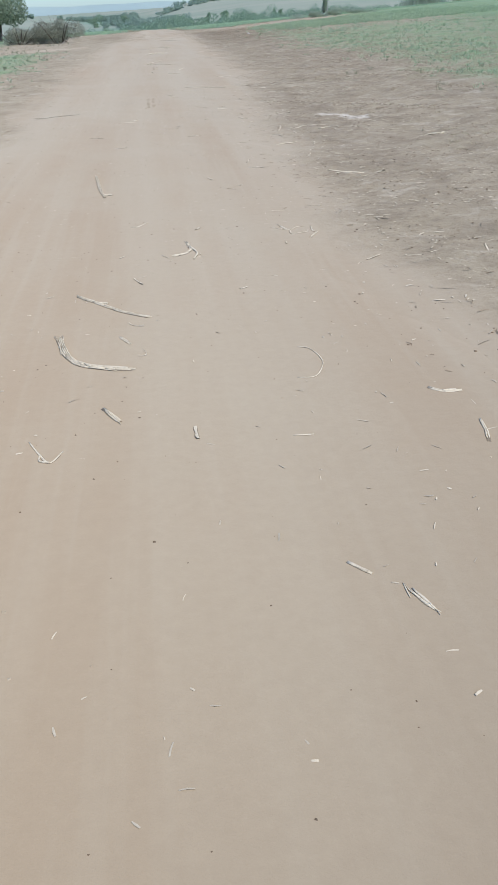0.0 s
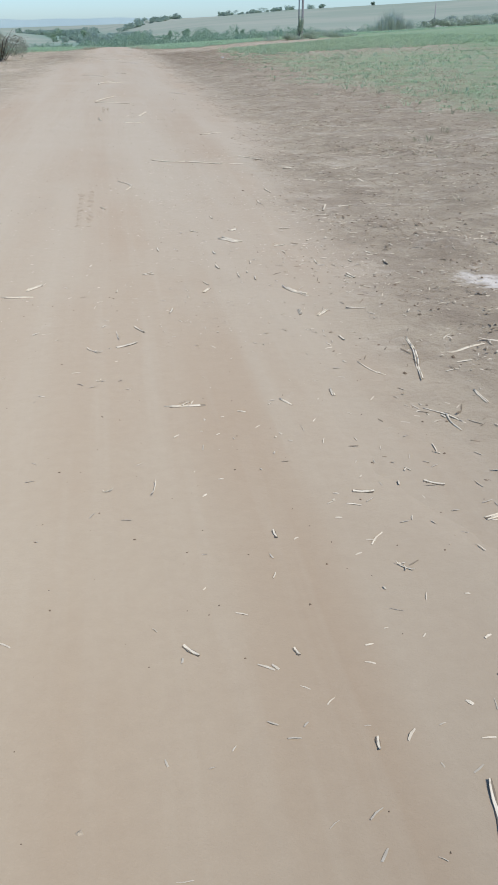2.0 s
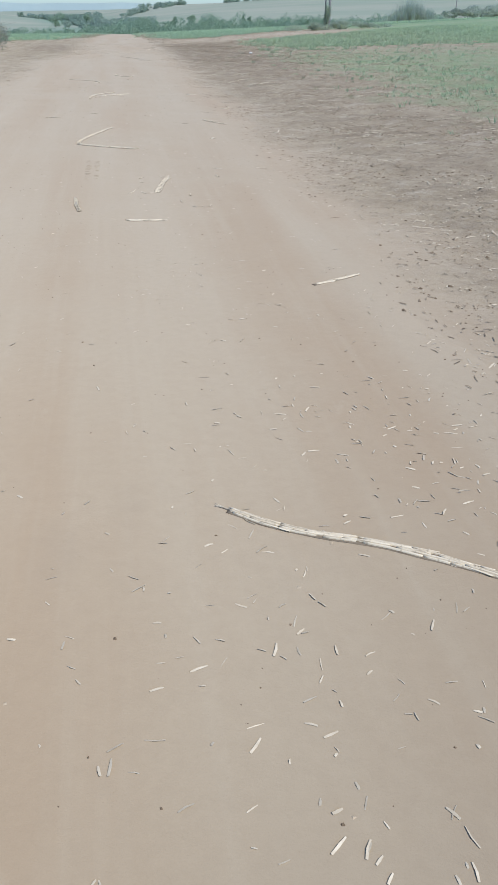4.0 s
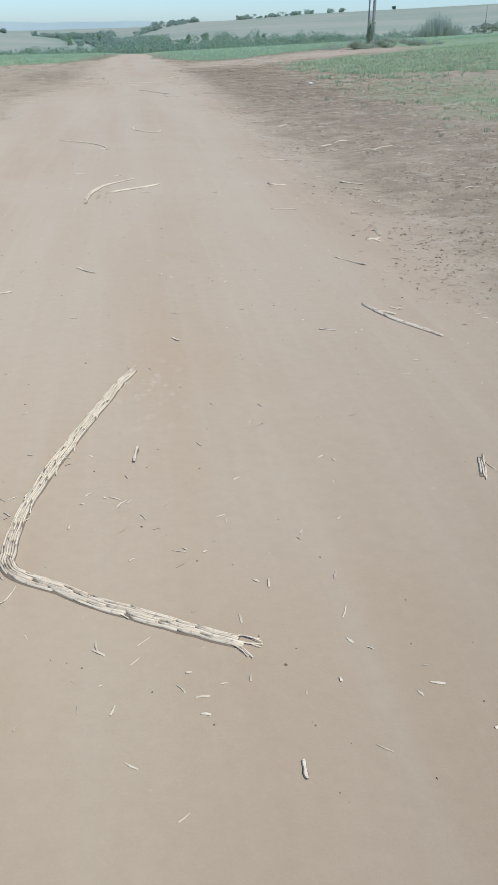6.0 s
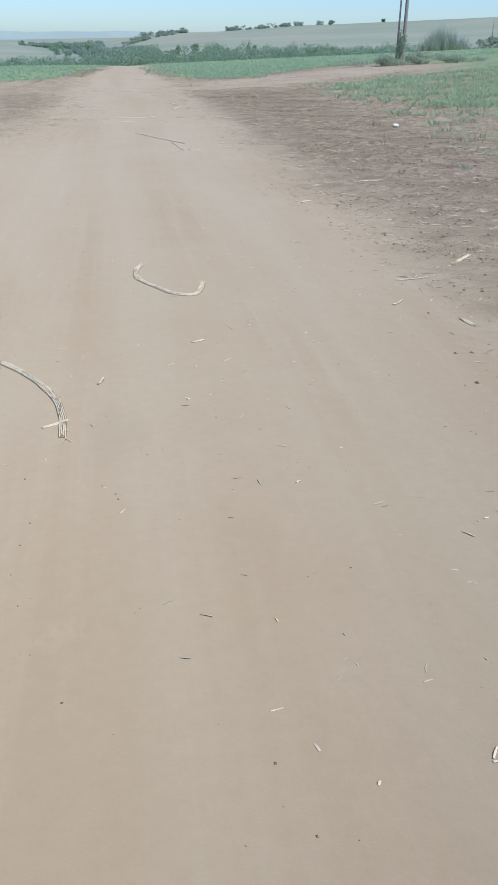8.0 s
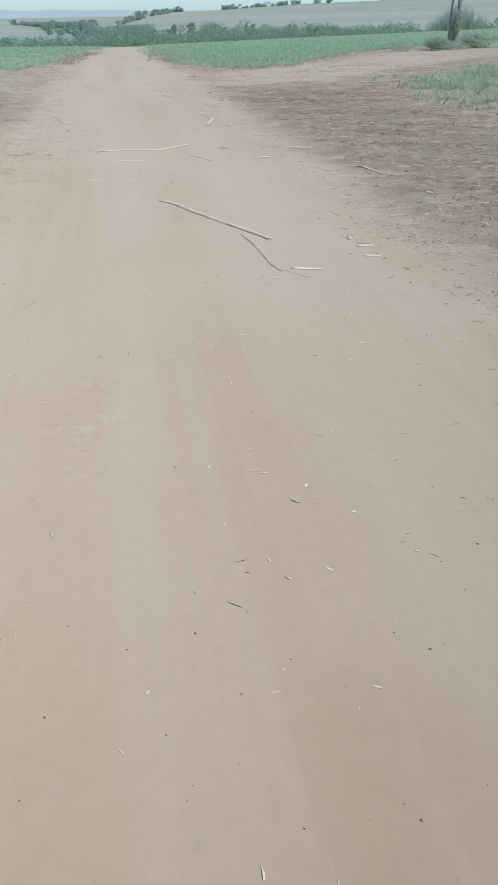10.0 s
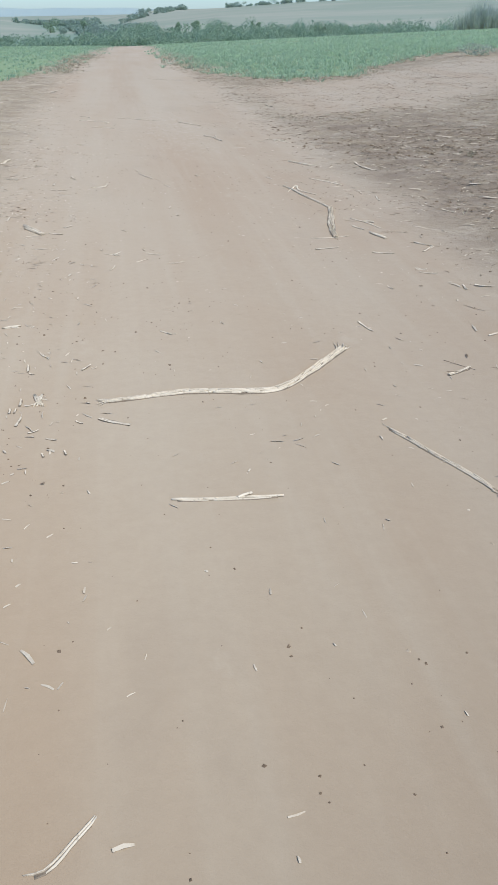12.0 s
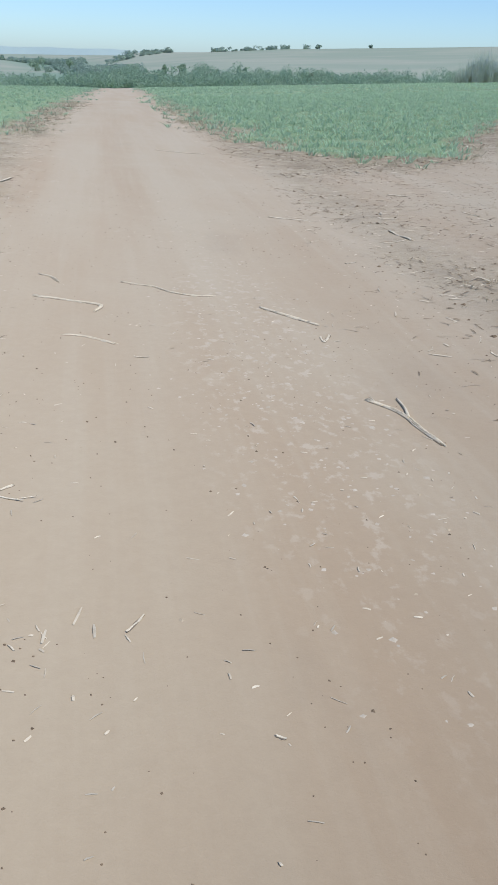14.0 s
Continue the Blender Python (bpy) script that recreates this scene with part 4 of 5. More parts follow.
cane(-0.43, 4.20, -62, ((0.27, 0),), 0.030)
cane(0.63, 2.58, -50, ((0.12, 0),), 0.017)
cane(0.83, 2.37, -69, ((0.07, 0), (0.07, 2),), 0.024, fray=(1, 2))
switch(0.81, 2.41, -88, ((0.09, 0),), 0.011)
cane(1.60, 3.69, -97, ((0.13, 0), (0.15, -6),), 0.021)
cane(1.45, 4.11, -41, ((0.09, 0), (0.11, 38),), 0.028, fork=(0.5, 25, 0.08))
switch(0.59, 3.69, -7, ((0.11, 0),), 0.016)
cane(4.22, 13.37, 1, ((0.26, 0), (0.44, 47),), 0.060, fork=(0.3, -60, 0.20))
cane(0.22, 7.79, -83, ((0.18, 0), (0.11, -1), (0.14, -25), (0.14, -26),), 0.036, fray=(1, 5), fork=(0.35, 10, 0.44, -24))
switch(1.09, 8.11, -44, ((0.12, 0), (0.11, 4), (0.13, 89), (0.09, -43),), 0.020)
cane(1.18, 8.18, -76, ((0.17, 0), (0.08, 24),), 0.024, fray=(2, 0))
switch(1.26, 7.95, -96, ((0.13, 0), (0.05, 59), (0.13, 58), (0.08, 50),), 0.023)
cane(1.49, 8.06, -95, ((0.18, 0), (0.07, 24),), 0.018, fray=(2, 0))
cane(1.52, 7.85, -116, ((0.29, 0),), 0.022)
switch(-0.32, 8.45, 14, ((0.08, 0), (0.19, 43),), 0.020)
switch(-0.02, 7.32, -63, ((0.08, 0), (0.06, 11),), 0.010)
switch(0.03, 7.13, -32, ((0.03, 0), (0.04, 98),), 0.010)
cane(2.26, 11.04, -20, ((0.33, 0), (0.40, 9),), 0.040)
cane(1.90, 13.52, 19, ((0.45, 0),), 0.035)
switch(1.62, 9.07, -13, ((0.18, 0),), 0.022)
switch(1.96, 9.38, -45, ((0.18, 0),), 0.025)
cane(-0.61, 17.29, -10, ((0.27, 0),), 0.030)
cane(-0.42, 17.42, 54, ((0.24, 0),), 0.034)
cane(0.57, 14.96, -3, ((0.13, 0), (0.14, -0),), 0.023, fork=(0.4, 60, 0.07))
cane(1.72, 17.22, -68, ((0.17, 0), (0.12, 26),), 0.041)
cane(2.36, 15.88, -99, ((0.29, 0), (0.51, -5),), 0.028, fray=(3, 0))
switch(1.88, 15.47, -71, ((0.16, 0), (0.11, 18),), 0.020)
cane(2.51, 15.62, 2, ((0.17, 0), (0.18, 7),), 0.028)
switch(2.06, 14.72, -49, ((0.15, 0), (0.14, -12),), 0.023, fork=(0.5, -40, 0.20))
bundle(1.41, 19.04, -52, ((0.30, 0),), 0.108)
bundle(1.56, 19.32, 43, ((0.09, 0),), 0.056)
cane(0.99, 24.62, -38, ((0.33, 0), (0.45, 12), (0.50, -10),), 0.050, fray=(2, 4))
switch(2.16, 23.91, 2, ((0.24, 0),), 0.041)
cane(2.46, 24.77, -47, ((0.23, 0), (0.37, -24),), 0.048, fray=(3, 1))
cane(0.43, 22.62, -60, ((0.25, 0), (0.21, -20), (0.25, -28),), 0.029, fray=(3, 0))
cane(0.19, 20.81, -68, ((0.12, 0),), 0.026)
cane(2.11, 27.82, 28, ((0.54, 0),), 0.040)
cane(0.67, 30.29, -2, ((0.43, 0),), 0.050)
cane(2.96, 23.45, -10, ((0.12, 0),), 0.059)
switch(2.52, 20.11, -10, ((0.29, 0),), 0.026)
cane(0.56, 37.97, -111, ((0.37, 0), (0.48, 3), (0.43, -0), (0.44, 4), (0.28, 8), (0.21, 11), (0.26, 49), (0.22, 0), (0.27, 6), (0.30, 0),), 0.067, fray=(2, 7))
bundle(1.28, 32.83, -103, ((0.42, 0), (0.39, 3), (0.27, -1),), 0.085)
switch(1.18, 32.90, -86, ((0.17, 0),), 0.014)
cane(0.94, 32.79, -115, ((0.11, 0),), 0.018)
cane(0.82, 31.95, -105, ((0.12, 0), (0.13, -6),), 0.015, fray=(0, 2))
cane(2.39, 39.14, -72, ((0.39, 0), (0.54, 10),), 0.042, fork=(0.3, 35, 0.16))
switch(3.35, 37.25, -37, ((0.17, 0), (0.17, -37), (0.45, 148),), 0.038)
cane(1.93, 32.88, -82, ((0.12, 0),), 0.031)
cane(0.68, 45.50, -133, ((0.29, 0), (0.29, 4), (0.27, 15), (0.30, 8), (0.31, 6), (0.29, 6), (0.30, 5),), 0.062, fray=(0, 2), ends=(0.22, 0.6))
cane(1.02, 44.98, -137, ((0.24, 0), (0.23, -1), (0.21, -4), (0.18, 4),), 0.068, fray=(1, 2), ends=(0.4, 0.9))
switch(0.73, 44.46, -66, ((0.09, 0), (0.15, 49),), 0.017, fork=(0.3, 50, 0.06))
switch(1.69, 44.37, -72, ((0.06, 0), (0.14, 24),), 0.016, fork=(0.5, 70, 0.06))
cane(-0.75, 50.54, -45, ((0.44, 0), (0.40, -2), (0.53, -13), (0.40, -15), (0.35, -11),), 0.048, fray=(0, 2))
cane(0.10, 48.91, 32, ((0.18, 0),), 0.028)
cane(0.82, 52.69, -107, ((0.27, 0), (0.32, 20), (0.36, 25), (0.25, 6), (0.18, 48), (0.42, 83),), 0.053)
bundle(0.35, 45.82, 13, ((0.12, 0),), 0.048)
cane(-0.24, 46.09, -16, ((0.14, 0),), 0.033)
cane(2.97, 47.13, -8, ((0.26, 0),), 0.028)
switch(2.20, 46.84, -88, ((0.42, 0),), 0.017)
switch(2.14, 46.27, -44, ((0.12, 0),), 0.022)
switch(1.45, 43.96, -69, ((0.05, 0), (0.05, 74),), 0.015)
cane(3.33, 50.62, -80, ((0.23, 0),), 0.047)
cane(1.11, 65.60, -59, ((0.32, 0), (0.55, -9), (0.42, 6), (0.31, -5), (0.30, 4), (0.49, -5),), 0.059, fray=(2, 1))
cane(1.85, 63.74, -82, ((0.42, 0), (0.43, -4), (0.36, -2), (0.27, 9),), 0.036, fray=(0, 3))
cane(2.08, 62.35, -17, ((0.34, 0),), 0.041)
switch(2.05, 62.28, -59, ((0.14, 0), (0.17, -2),), 0.025)
switch(1.85, 62.07, -16, ((0.14, 0),), 0.024)
switch(1.72, 62.12, 36, ((0.11, 0),), 0.024)
cane(1.83, 69.55, -66, ((0.33, 0), (0.27, 2), (0.21, -8),), 0.032, fray=(1, 1))
cane(0.31, 70.10, 9, ((0.21, 0), (0.27, -3), (0.33, -14), (0.23, 13), (0.29, 38), (0.34, 6), (0.20, 3),), 0.060, fray=(6, 6), ends=(0.6, 1.0))
cane(0.62, 68.97, -7, ((0.25, 0), (0.27, 3),), 0.030, fork=(0.6, 35, 0.08))
cane(2.67, 76.79, -78, ((0.37, 0), (0.48, -5), (0.37, 5), (0.37, -3),), 0.041, fray=(3, 0))
cane(2.95, 75.31, -103, ((0.57, 0), (0.56, 0), (0.39, 4),), 0.071, fray=(2, 4))
switch(2.39, 73.84, -1, ((0.21, 0), (0.18, 9),), 0.027)
switch(2.64, 76.33, 65, ((0.49, 0), (0.35, -161), (0.38, 30),), 0.045)
switch(3.14, 77.26, -56, ((0.34, 0), (0.29, -9),), 0.045)
cane(0.70, 71.26, -51, ((0.12, 0),), 0.016, fray=(0, 2))
switch(0.59, 73.14, 34, ((0.13, 0),), 0.020)
switch(0.31, 73.48, -24, ((0.09, 0), (0.13, 81),), 0.027, fork=(0.5, -90, 0.08))
switch(3.02, 74.66, -63, ((0.26, 0), (0.29, -11),), 0.037, fork=(0.4, 40, 0.12))
cane(3.17, 78.83, -61, ((0.55, 0),), 0.057, fray=(2, 2))
cane(0.77, 78.21, -87, ((0.17, 0), (0.22, 12), (0.22, 5), (0.16, 2),), 0.021, fray=(4, 0))
cane(0.34, 77.21, -98, ((0.17, 0), (0.08, -11), (0.15, -39),), 0.030, fray=(1, 4))
cane(1.10, 76.98, -73, ((0.09, 0), (0.09, 1),), 0.021, fray=(1, 0))
cane(-0.26, 85.07, -26, ((0.16, 0), (0.26, 1), (0.29, -6), (0.22, -73),), 0.041, fray=(0, 2))
cane(-0.27, 85.97, -37, ((0.17, 0), (0.29, -32),), 0.036)
cane(0.04, 83.83, -9, ((0.15, 0), (0.19, -23), (0.21, -12),), 0.032)
cane(0.57, 85.68, -38, ((0.28, 0), (0.14, 7), (0.27, -27), (0.26, 21), (0.24, 25),), 0.032)
cane(1.86, 84.58, -53, ((0.15, 0), (0.59, -1),), 0.045)
cane(2.43, 81.42, 100, ((0.28, 0), (0.29, 1), (0.28, 22),), 0.044, fork=(0.55, -26, 0.34, 10))
cane(2.52, 80.53, -8, ((0.11, 0), (0.11, -15),), 0.026)
switch(3.28, 81.56, -52, ((0.30, 0), (0.36, -6),), 0.054, fork=(0.4, 30, 0.20))


# ---- litter, clods, chips: too many to count ----
def heights_of(x, y):
    l, r = road_left(y), road_right(y)
    g = rough_ground(x, y)
    rz = road_z(x, y)
    return np.where((x > l - 0.5) & (x < r + 0.5), np.maximum(g, rz), g)


def scatter(rng, n, x0, x1, y0, y1, density):
    x = rng.uniform(x0, x1, n)
    y = rng.uniform(y0, y1, n)
    k = rng.random(n) < density(x, y)
    return x[k], y[k]


def slivers(name, x, y, rng, lmin, lmax, wmin, wmax, material, label, lift=0.0005):
    """flat bent slivers, arched a little off the ground and tilted to one side"""
    n = len(x)
    L = rng.uniform(lmin, lmax, n) * rng.uniform(0.5, 1, n)
    W = rng.uniform(wmin, wmax, n)
    a = rng.uniform(0, math.pi, n)
    kink = rng.uniform(-0.35, 0.35, n)
    z = heights_of(x, y) + 0.001
    ca, sa = np.cos(a), np.sin(a)
    pts = []
    tip = rng.choice((-1.0, 1.0), n)
    for u, v, w in ((-0.5, -0.5, 0.5), (-0.5, 0.5, 0.5), (0, -0.6, 1.0), (0, 0.6, 1.0), (0.5, -0.35, 0.4), (0.5, 0.35, 0.4)):
        lx = u * L
        ly = v * W + 0.7 * kink * L * (0.25 - u * u)
        pts.append(np.stack([x + lx * ca - ly * sa, y + lx * sa + ly * ca, z + w * lift + (0.28 * w + 0.30 * tip * v + 0.15) * W], -1))
    P = np.stack(pts, 1).reshape(-1, 3)
    base = np.array([(0, 2, 3, 1), (2, 4, 5, 3)])
    F = (np.arange(n)[:, None, None] * 6 + base[None]).reshape(-1, 4)
    me = bpy.data.meshes.new(name)
    me.from_pydata(P.tolist(), [], F.tolist())
    me.materials.append(material)
    ob = new(name, me)
    return tagged(ob, label, "litter", kind="stuff")


def lumps(name, x, y, rng, smin, smax, material, label, flat=0.55):
    n = len(x)
    s = rng.uniform(smin, smax, n) * rng.uniform(0.4, 1, n)
    z = heights_of(x, y)
    dirs = np.array([(1, 0.1, 0), (0.1, 1, 0), (-1, 0.2, 0), (-0.1, -1, 0), (0.4, 0.1, 0.85), (-0.35, -0.1, 0.8)])
    J = 1 + rng.uniform(-0.3, 0.3, (n, 6, 3))
    P = dirs[None] * J * s[:, None, None]
    P[:, :, 2] *= flat
    a = rng.uniform(0, 6.28, n)
    ca, sa = np.cos(a)[:, None], np.sin(a)[:, None]
    Q = np.stack([P[:, :, 0] * ca - P[:, :, 1] * sa + x[:, None], P[:, :, 0] * sa + P[:, :, 1] * ca + y[:, None], P[:, :, 2] + z[:, None] - 0.001], -1).reshape(-1, 3)
    tri = [(0, 1, 4), (1, 5, 4), (1, 2, 5), (2, 3, 5), (3, 4, 5), (3, 0, 4)]
    F = (np.arange(n)[:, None, None] * 6 + np.array(tri)[None]).reshape(-1, 3)
    me = bpy.data.meshes.new(name)
    me.from_pydata(Q.tolist(), [], F.tolist())
    me.materials.append(material)
    return tagged(new(name, me), label, "soil", kind="stuff")


def on_road(x, y):
    return step(-0.3, 0.8, np.minimum(x - road_left(y), road_right(y) - x))


def patchy(x, y, s, seed, lo=0.0, hi=0.7):
    return step(lo, hi, wobble(x, y, s, seed) + 0.4 * wobble(x, y, s * 3.1, seed + 1))


def road_litter_density(x, y):
    right = step(0.2, 1.6, x)
    zone = np.interp(y, (0, 16, 18, 24, 28, 31, 34, 40, 60, 70, 76, 90), (0.2, 0.42, 0.95, 0.85, 0.3, 0.2, 0.14, 0.14, 0.14, 0.2, 0.2, 0.14))
    left = step(0.5, -0.9, x) * np.interp(y, (60, 68, 78, 84), (0, 1, 0.8, 0))
    return np.clip(zone * (0.25 + 0.75 * right) + left * 0.9, 0, 1) * (0.35 + 0.65 * patchy(x, y, 1.3, 31, -0.3, 0.5))


def side_density(x, y):
    d = (1 - on_road(x, y)) * (1 - 0.9 * crop_mask(x, y)) * (1 - 0.5 * grass_mask(x, y)) * np.interp(y, (0, 12, 30), (0.3, 0.55, 1))
    d = d * (1 + 1.5 * step(0, 1, 1.5 - np.hypot((x - 3.0) / 0.9, (y - 9) / 3)))
    return d * (0.3 + 0.7 * patchy(x, y, 0.9, 33, -0.25, 0.5))


rs = np.random.default_rng(5)
x, y = scatter(rs, 95000, -3.2, 4.2, 1.0, 98, road_litter_density)
slivers("straw_litter", x, y, rs, 0.02, 0.075, 0.003, 0.008, LITTER, "scattered short pale straw slivers on the dirt road")
x, y = scatter(rs, 60000, -9, 14, 2, 104, side_density)
slivers("straw_litter", x, y, rs, 0.025, 0.15, 0.004, 0.010, LITTER, "pale dry straw scattered over the bare verge")
x, y = scatter(rs, 85000, -9, 15, 2, 104, side_density)
slivers("trash_litter", x, y, rs, 0.025, 0.13, 0.004, 0.010, CHAFF, "weathered brown leaf trash over the bare verge")
def thrown(x, y):
    """the strewn bands along both edges of the road before the junction"""
    left = step(-0.2, -1.4, x) * step(62, 67, y) * (1 - step(84, 90, y)) * (1 - step(3, 6, -x))
    right = step(2.4, 3.6, x) * (1 - step(5, 8, x)) * step(50, 58, y) * (1 - step(88, 94, y))
    return np.maximum(left, 0.8 * right) * (0.2 + 0.8 * patchy(x, y, 1.4, 51, -0.2, 0.5))


x, y = scatter(rs, 8500, -7, 8, 50, 94, thrown)
slivers("straw_litter", x, y, rs, 0.05, 0.24, 0.005, 0.013, LITTER, "broken straw strewn along the road's edge", 0.004)
x, y = scatter(rs, 16000, -7, 8, 50, 94, thrown)
slivers("trash_litter", x, y, rs, 0.03, 0.15, 0.004, 0.010, CHAFF, "brown broken stalk bits along the road's edge", 0.004)
def mat(x, y):
    """the trampled trash that covers the verge before the side track"""
    inner = step(4.0, 5.0, x + 0.3 * wobble(x, y, 1.3, 53)) * (1 - step(8.5, 12, x)) * step(52, 63, y) * (1 - step(79, 84, y - 0.6 * (x - 5)))
    return inner * (0.2 + 0.8 * patchy(x, y, 1.5, 39, -0.35, 0.4))


x, y = scatter(rs, 60000, 3.6, 12, 52, 88, mat)
slivers("trash_litter", x, y, rs, 0.03, 0.17, 0.004, 0.011, CHAFF, "dense mat of dark brown leaf trash at the junction", 0.008)
x, y = scatter(rs, 9000, 3.6, 12, 52, 88, mat)
slivers("straw_litter", x, y, rs, 0.04, 0.22, 0.004, 0.010, LITTER, "pale straw caught in the leaf trash", 0.010)
x, y = scatter(rs, 16000, 3.6, 12, 52, 88, mat)
lumps("soil_clods", x, y, rs, 0.008, 0.035, CLOD, "dark clods among the leaf trash")
junction = lambda x, y: (1 - on_road(x, y)) * (1 - 0.8 * side_track(x, y)) * (1 - crop_mask(x, y)) * (1 - 0.8 * grass_mask(x, y)) * (0.15 + 0.85 * patchy(x, y, 1.0, 57, -0.2, 0.5))
x, y = scatter(rs, 26000, 3.4, 18, 78, 108, junction)
slivers("trash_litter", x, y, rs, 0.04, 0.22, 0.005, 0.014, CHAFF, "brown trash strewn over the junction's bare soil", 0.006)
x, y = scatter(rs, 12000, -10, 18, 84, 110, junction)
slivers("straw_litter", x, y, rs, 0.05, 0.30, 0.005, 0.014, LITTER, "pale straw strewn over the junction's bare soil", 0.006)
x, y = scatter(rs, 12000, 3.4, 18, 78, 108, junction)
lumps("soil_clods", x, y, rs, 0.01, 0.05, CLOD, "broken clods over the junction's bare soil")
strewn = lambda x, y: np.interp(y, (6, 14, 34), (0.3, 0.5, 1)) * (1 - on_road(x, y)) * (1 - 0.6 * grass_mask(x, y)) * (0.12 + 0.88 * patchy(x, y, 1.2, 55, -0.2, 0.5))
x, y = scatter(rs, 75000, 2.6, 12, 6, 64, strewn)
slivers("trash_litter", x, y, rs, 0.02, 0.10, 0.003, 0.009, CHAFF, "short brown leaf trash trodden into the verge", 0.006)
x, y = scatter(rs, 36000, 2.6, 12, 6, 64, strewn)
lumps("soil_clods", x, y, rs, 0.006, 0.026, CLOD, "crumbled brown clods on the verge")
x, y = scatter(rs, 14000, -3.2, 4.2, 1.0, 98, lambda x, y: 0.3 + 0.7 * patchy(x, y, 1.1, 35, -0.2, 0.6))
lumps("soil_crumbs", x, y, rs, 0.003, 0.0095, CLOD, "small dark soil crumbs on the road", 0.8)
x, y = scatter(rs, 2600, -1.6, 3.6, 66, 92, lambda x, y: 0.3 + 0.7 * patchy(x, y, 0.9, 61, -0.2, 0.6))
lumps("soil_crumbs", x, y, rs, 0.004, 0.0125, CLOD, "rounded dark pebbles of soil strewn before the junction", 0.8)
burst = lambda x, y: step(0, 1, 1.3 - np.abs(np.hypot(x - 0.15, (y - 35.6) * 0.7) - 0.55) / 0.35) * patchy(x, y, 2.2, 71, -0.3, 0.4)
x, y = scatter(rs, 260, -0.7, 1.3, 35.0, 38.0, burst)
slivers("straw_litter", x, y, rs, 0.02, 0.09, 0.003, 0.007, LITTER, "short splinters burst from a crushed stalk", 0.002)
fresh = lambda x, y: step(-0.4, 0.7, x - road_right(y)) * (1 - step(3.5, 6.5, x - road_right(y))) * (0.1 + 0.9 * patchy(x, y, 1.4, 67, -0.2, 0.5))
x, y = scatter(rs, 15000, 1.6, 8, 3, 32, fresh)
slivers("straw_litter", x, y, rs, 0.03, 0.13, 0.004, 0.010, LITTER, "fresh pale leaf bits along the road's shoulder", 0.004)
swept = lambda x, y: step(0.5, -0.3, x) * (0.1 + 0.9 * patchy(x, y, 1.6, 69, -0.1, 0.5))
x, y = scatter(rs, 1500, -1.7, 0.5, 66, 81, swept)
slivers("straw_litter", x, y, rs, 0.04, 0.15, 0.005, 0.011, LITTER, "broken straw swept to the road's edge", 0.003)
x, y = scatter(rs, 1500, -1.7, 0.5, 66, 81, swept)
lumps("soil_crumbs", x, y, rs, 0.005, 0.016, CLOD, "dark soil crumbs swept to the road's edge", 0.7)
tilled = lambda x, y: step(0.3, 1.6, x - road_right(y)) * (1 - 0.8 * side_track(x, y)) * (1 - crop_mask(x, y)) * (0.15 + 0.85 * patchy(x, y, 0.8, 63, -0.3, 0.4))
x, y = scatter(rs, 85000, 3.0, 13, 14, 100, tilled)
lumps("earth_clods", x, y, rs, 0.008, 0.032, EARTH, "loose earth thrown up in clods on the verge", 0.6)
x, y = scatter(rs, 14000, 3.4, 12, 22, 90, tilled)
slivers("straw_litter", x, y, rs, 0.06, 0.26, 0.006, 0.014, LITTER, "pale broken straw lying over the rough verge", 0.008)
x, y = scatter(rs, 60000, -9, 14, 1.0, 104, side_density)
lumps("soil_clods", x, y, rs, 0.005, 0.022, CLOD, "loose brown clods along the verge")
x, y = scatter(rs, 5000, -3.0, 4.0, 1.0, 98, lambda x, y: 0.2 + 0.8 * step(0, 1, 1.5 - np.hypot((x - 1.7) / 0.8, (y - 83.5) / 4)))
lumps("stone_chips", x, y, rs, 0.005, 0.016, CHIP, "pale stone chips in the road surface", 0.4)
x, y = scatter(rs, 2600, 0.7, 2.7, 78.5, 89.5, lambda x, y: step(0, 1, 1.4 - np.hypot((x - 1.6) / 0.7, (y - 83.5) / 3.5)))
lumps("stone_chips", x, y, rs, 0.010, 0.030, CRUST, "flat pale crusts of broken road surface", 0.10)


# ---- plants ----
def blades(name, x, y, rng, count, h0, h1, width, spread, lean, material, label, category, z=None):
    """clumps of bent leaf blades, two pieces and a tip each"""
    n = len(x)
    X, Y = np.repeat(x, count), np.repeat(y, count)
    Z = np.repeat(heights_of(x, y) if z is None else z, count) - 0.01
    m = n * count
    a = rng.uniform(0, 2 * math.pi, m)
    H = np.repeat(rng.uniform(h0, h1, n), count) * rng.uniform(0.6, 1.1, m)
    ln = rng.uniform(0.15, 1, m) * lean * H
    bx, by = X + np.cos(a) * spread * rng.uniform(0, 1, m), Y + np.sin(a) * spread * rng.uniform(0, 1, m)
    dx, dy = np.cos(a), np.sin(a)
    t = a + rng.uniform(0.6, 2.5, m)
    wx, wy = np.cos(t) * width / 2, np.sin(t) * width / 2
    pts = []
    for u, s in ((0.0, 1), (0.0, -1), (0.55, 1), (0.55, -1), (1.0, 0)):
        k = ln * u ** 1.7
        zz = Z + H * (u if u < 1 else 0.93)
        wk = 0.7 if u == 0 else 1.0
        pts.append(np.stack([bx + dx * k + s * wk * wx, by + dy * k + s * wk * wy, zz], -1))
    P = np.stack(pts, 1).reshape(-1, 3)
    i = np.arange(m) * 5
    q = np.stack([i, i + 1, i + 3, i + 2], -1)
    tr = np.stack([i + 2, i + 3, i + 4], -1)
    me = bpy.data.meshes.new(name)
    me.from_pydata(P.tolist(), [], q.tolist() + tr.tolist())
    me.materials.append(material)
    return tagged(new(name, me), label, category, kind="stuff")


rp = np.random.default_rng(9)
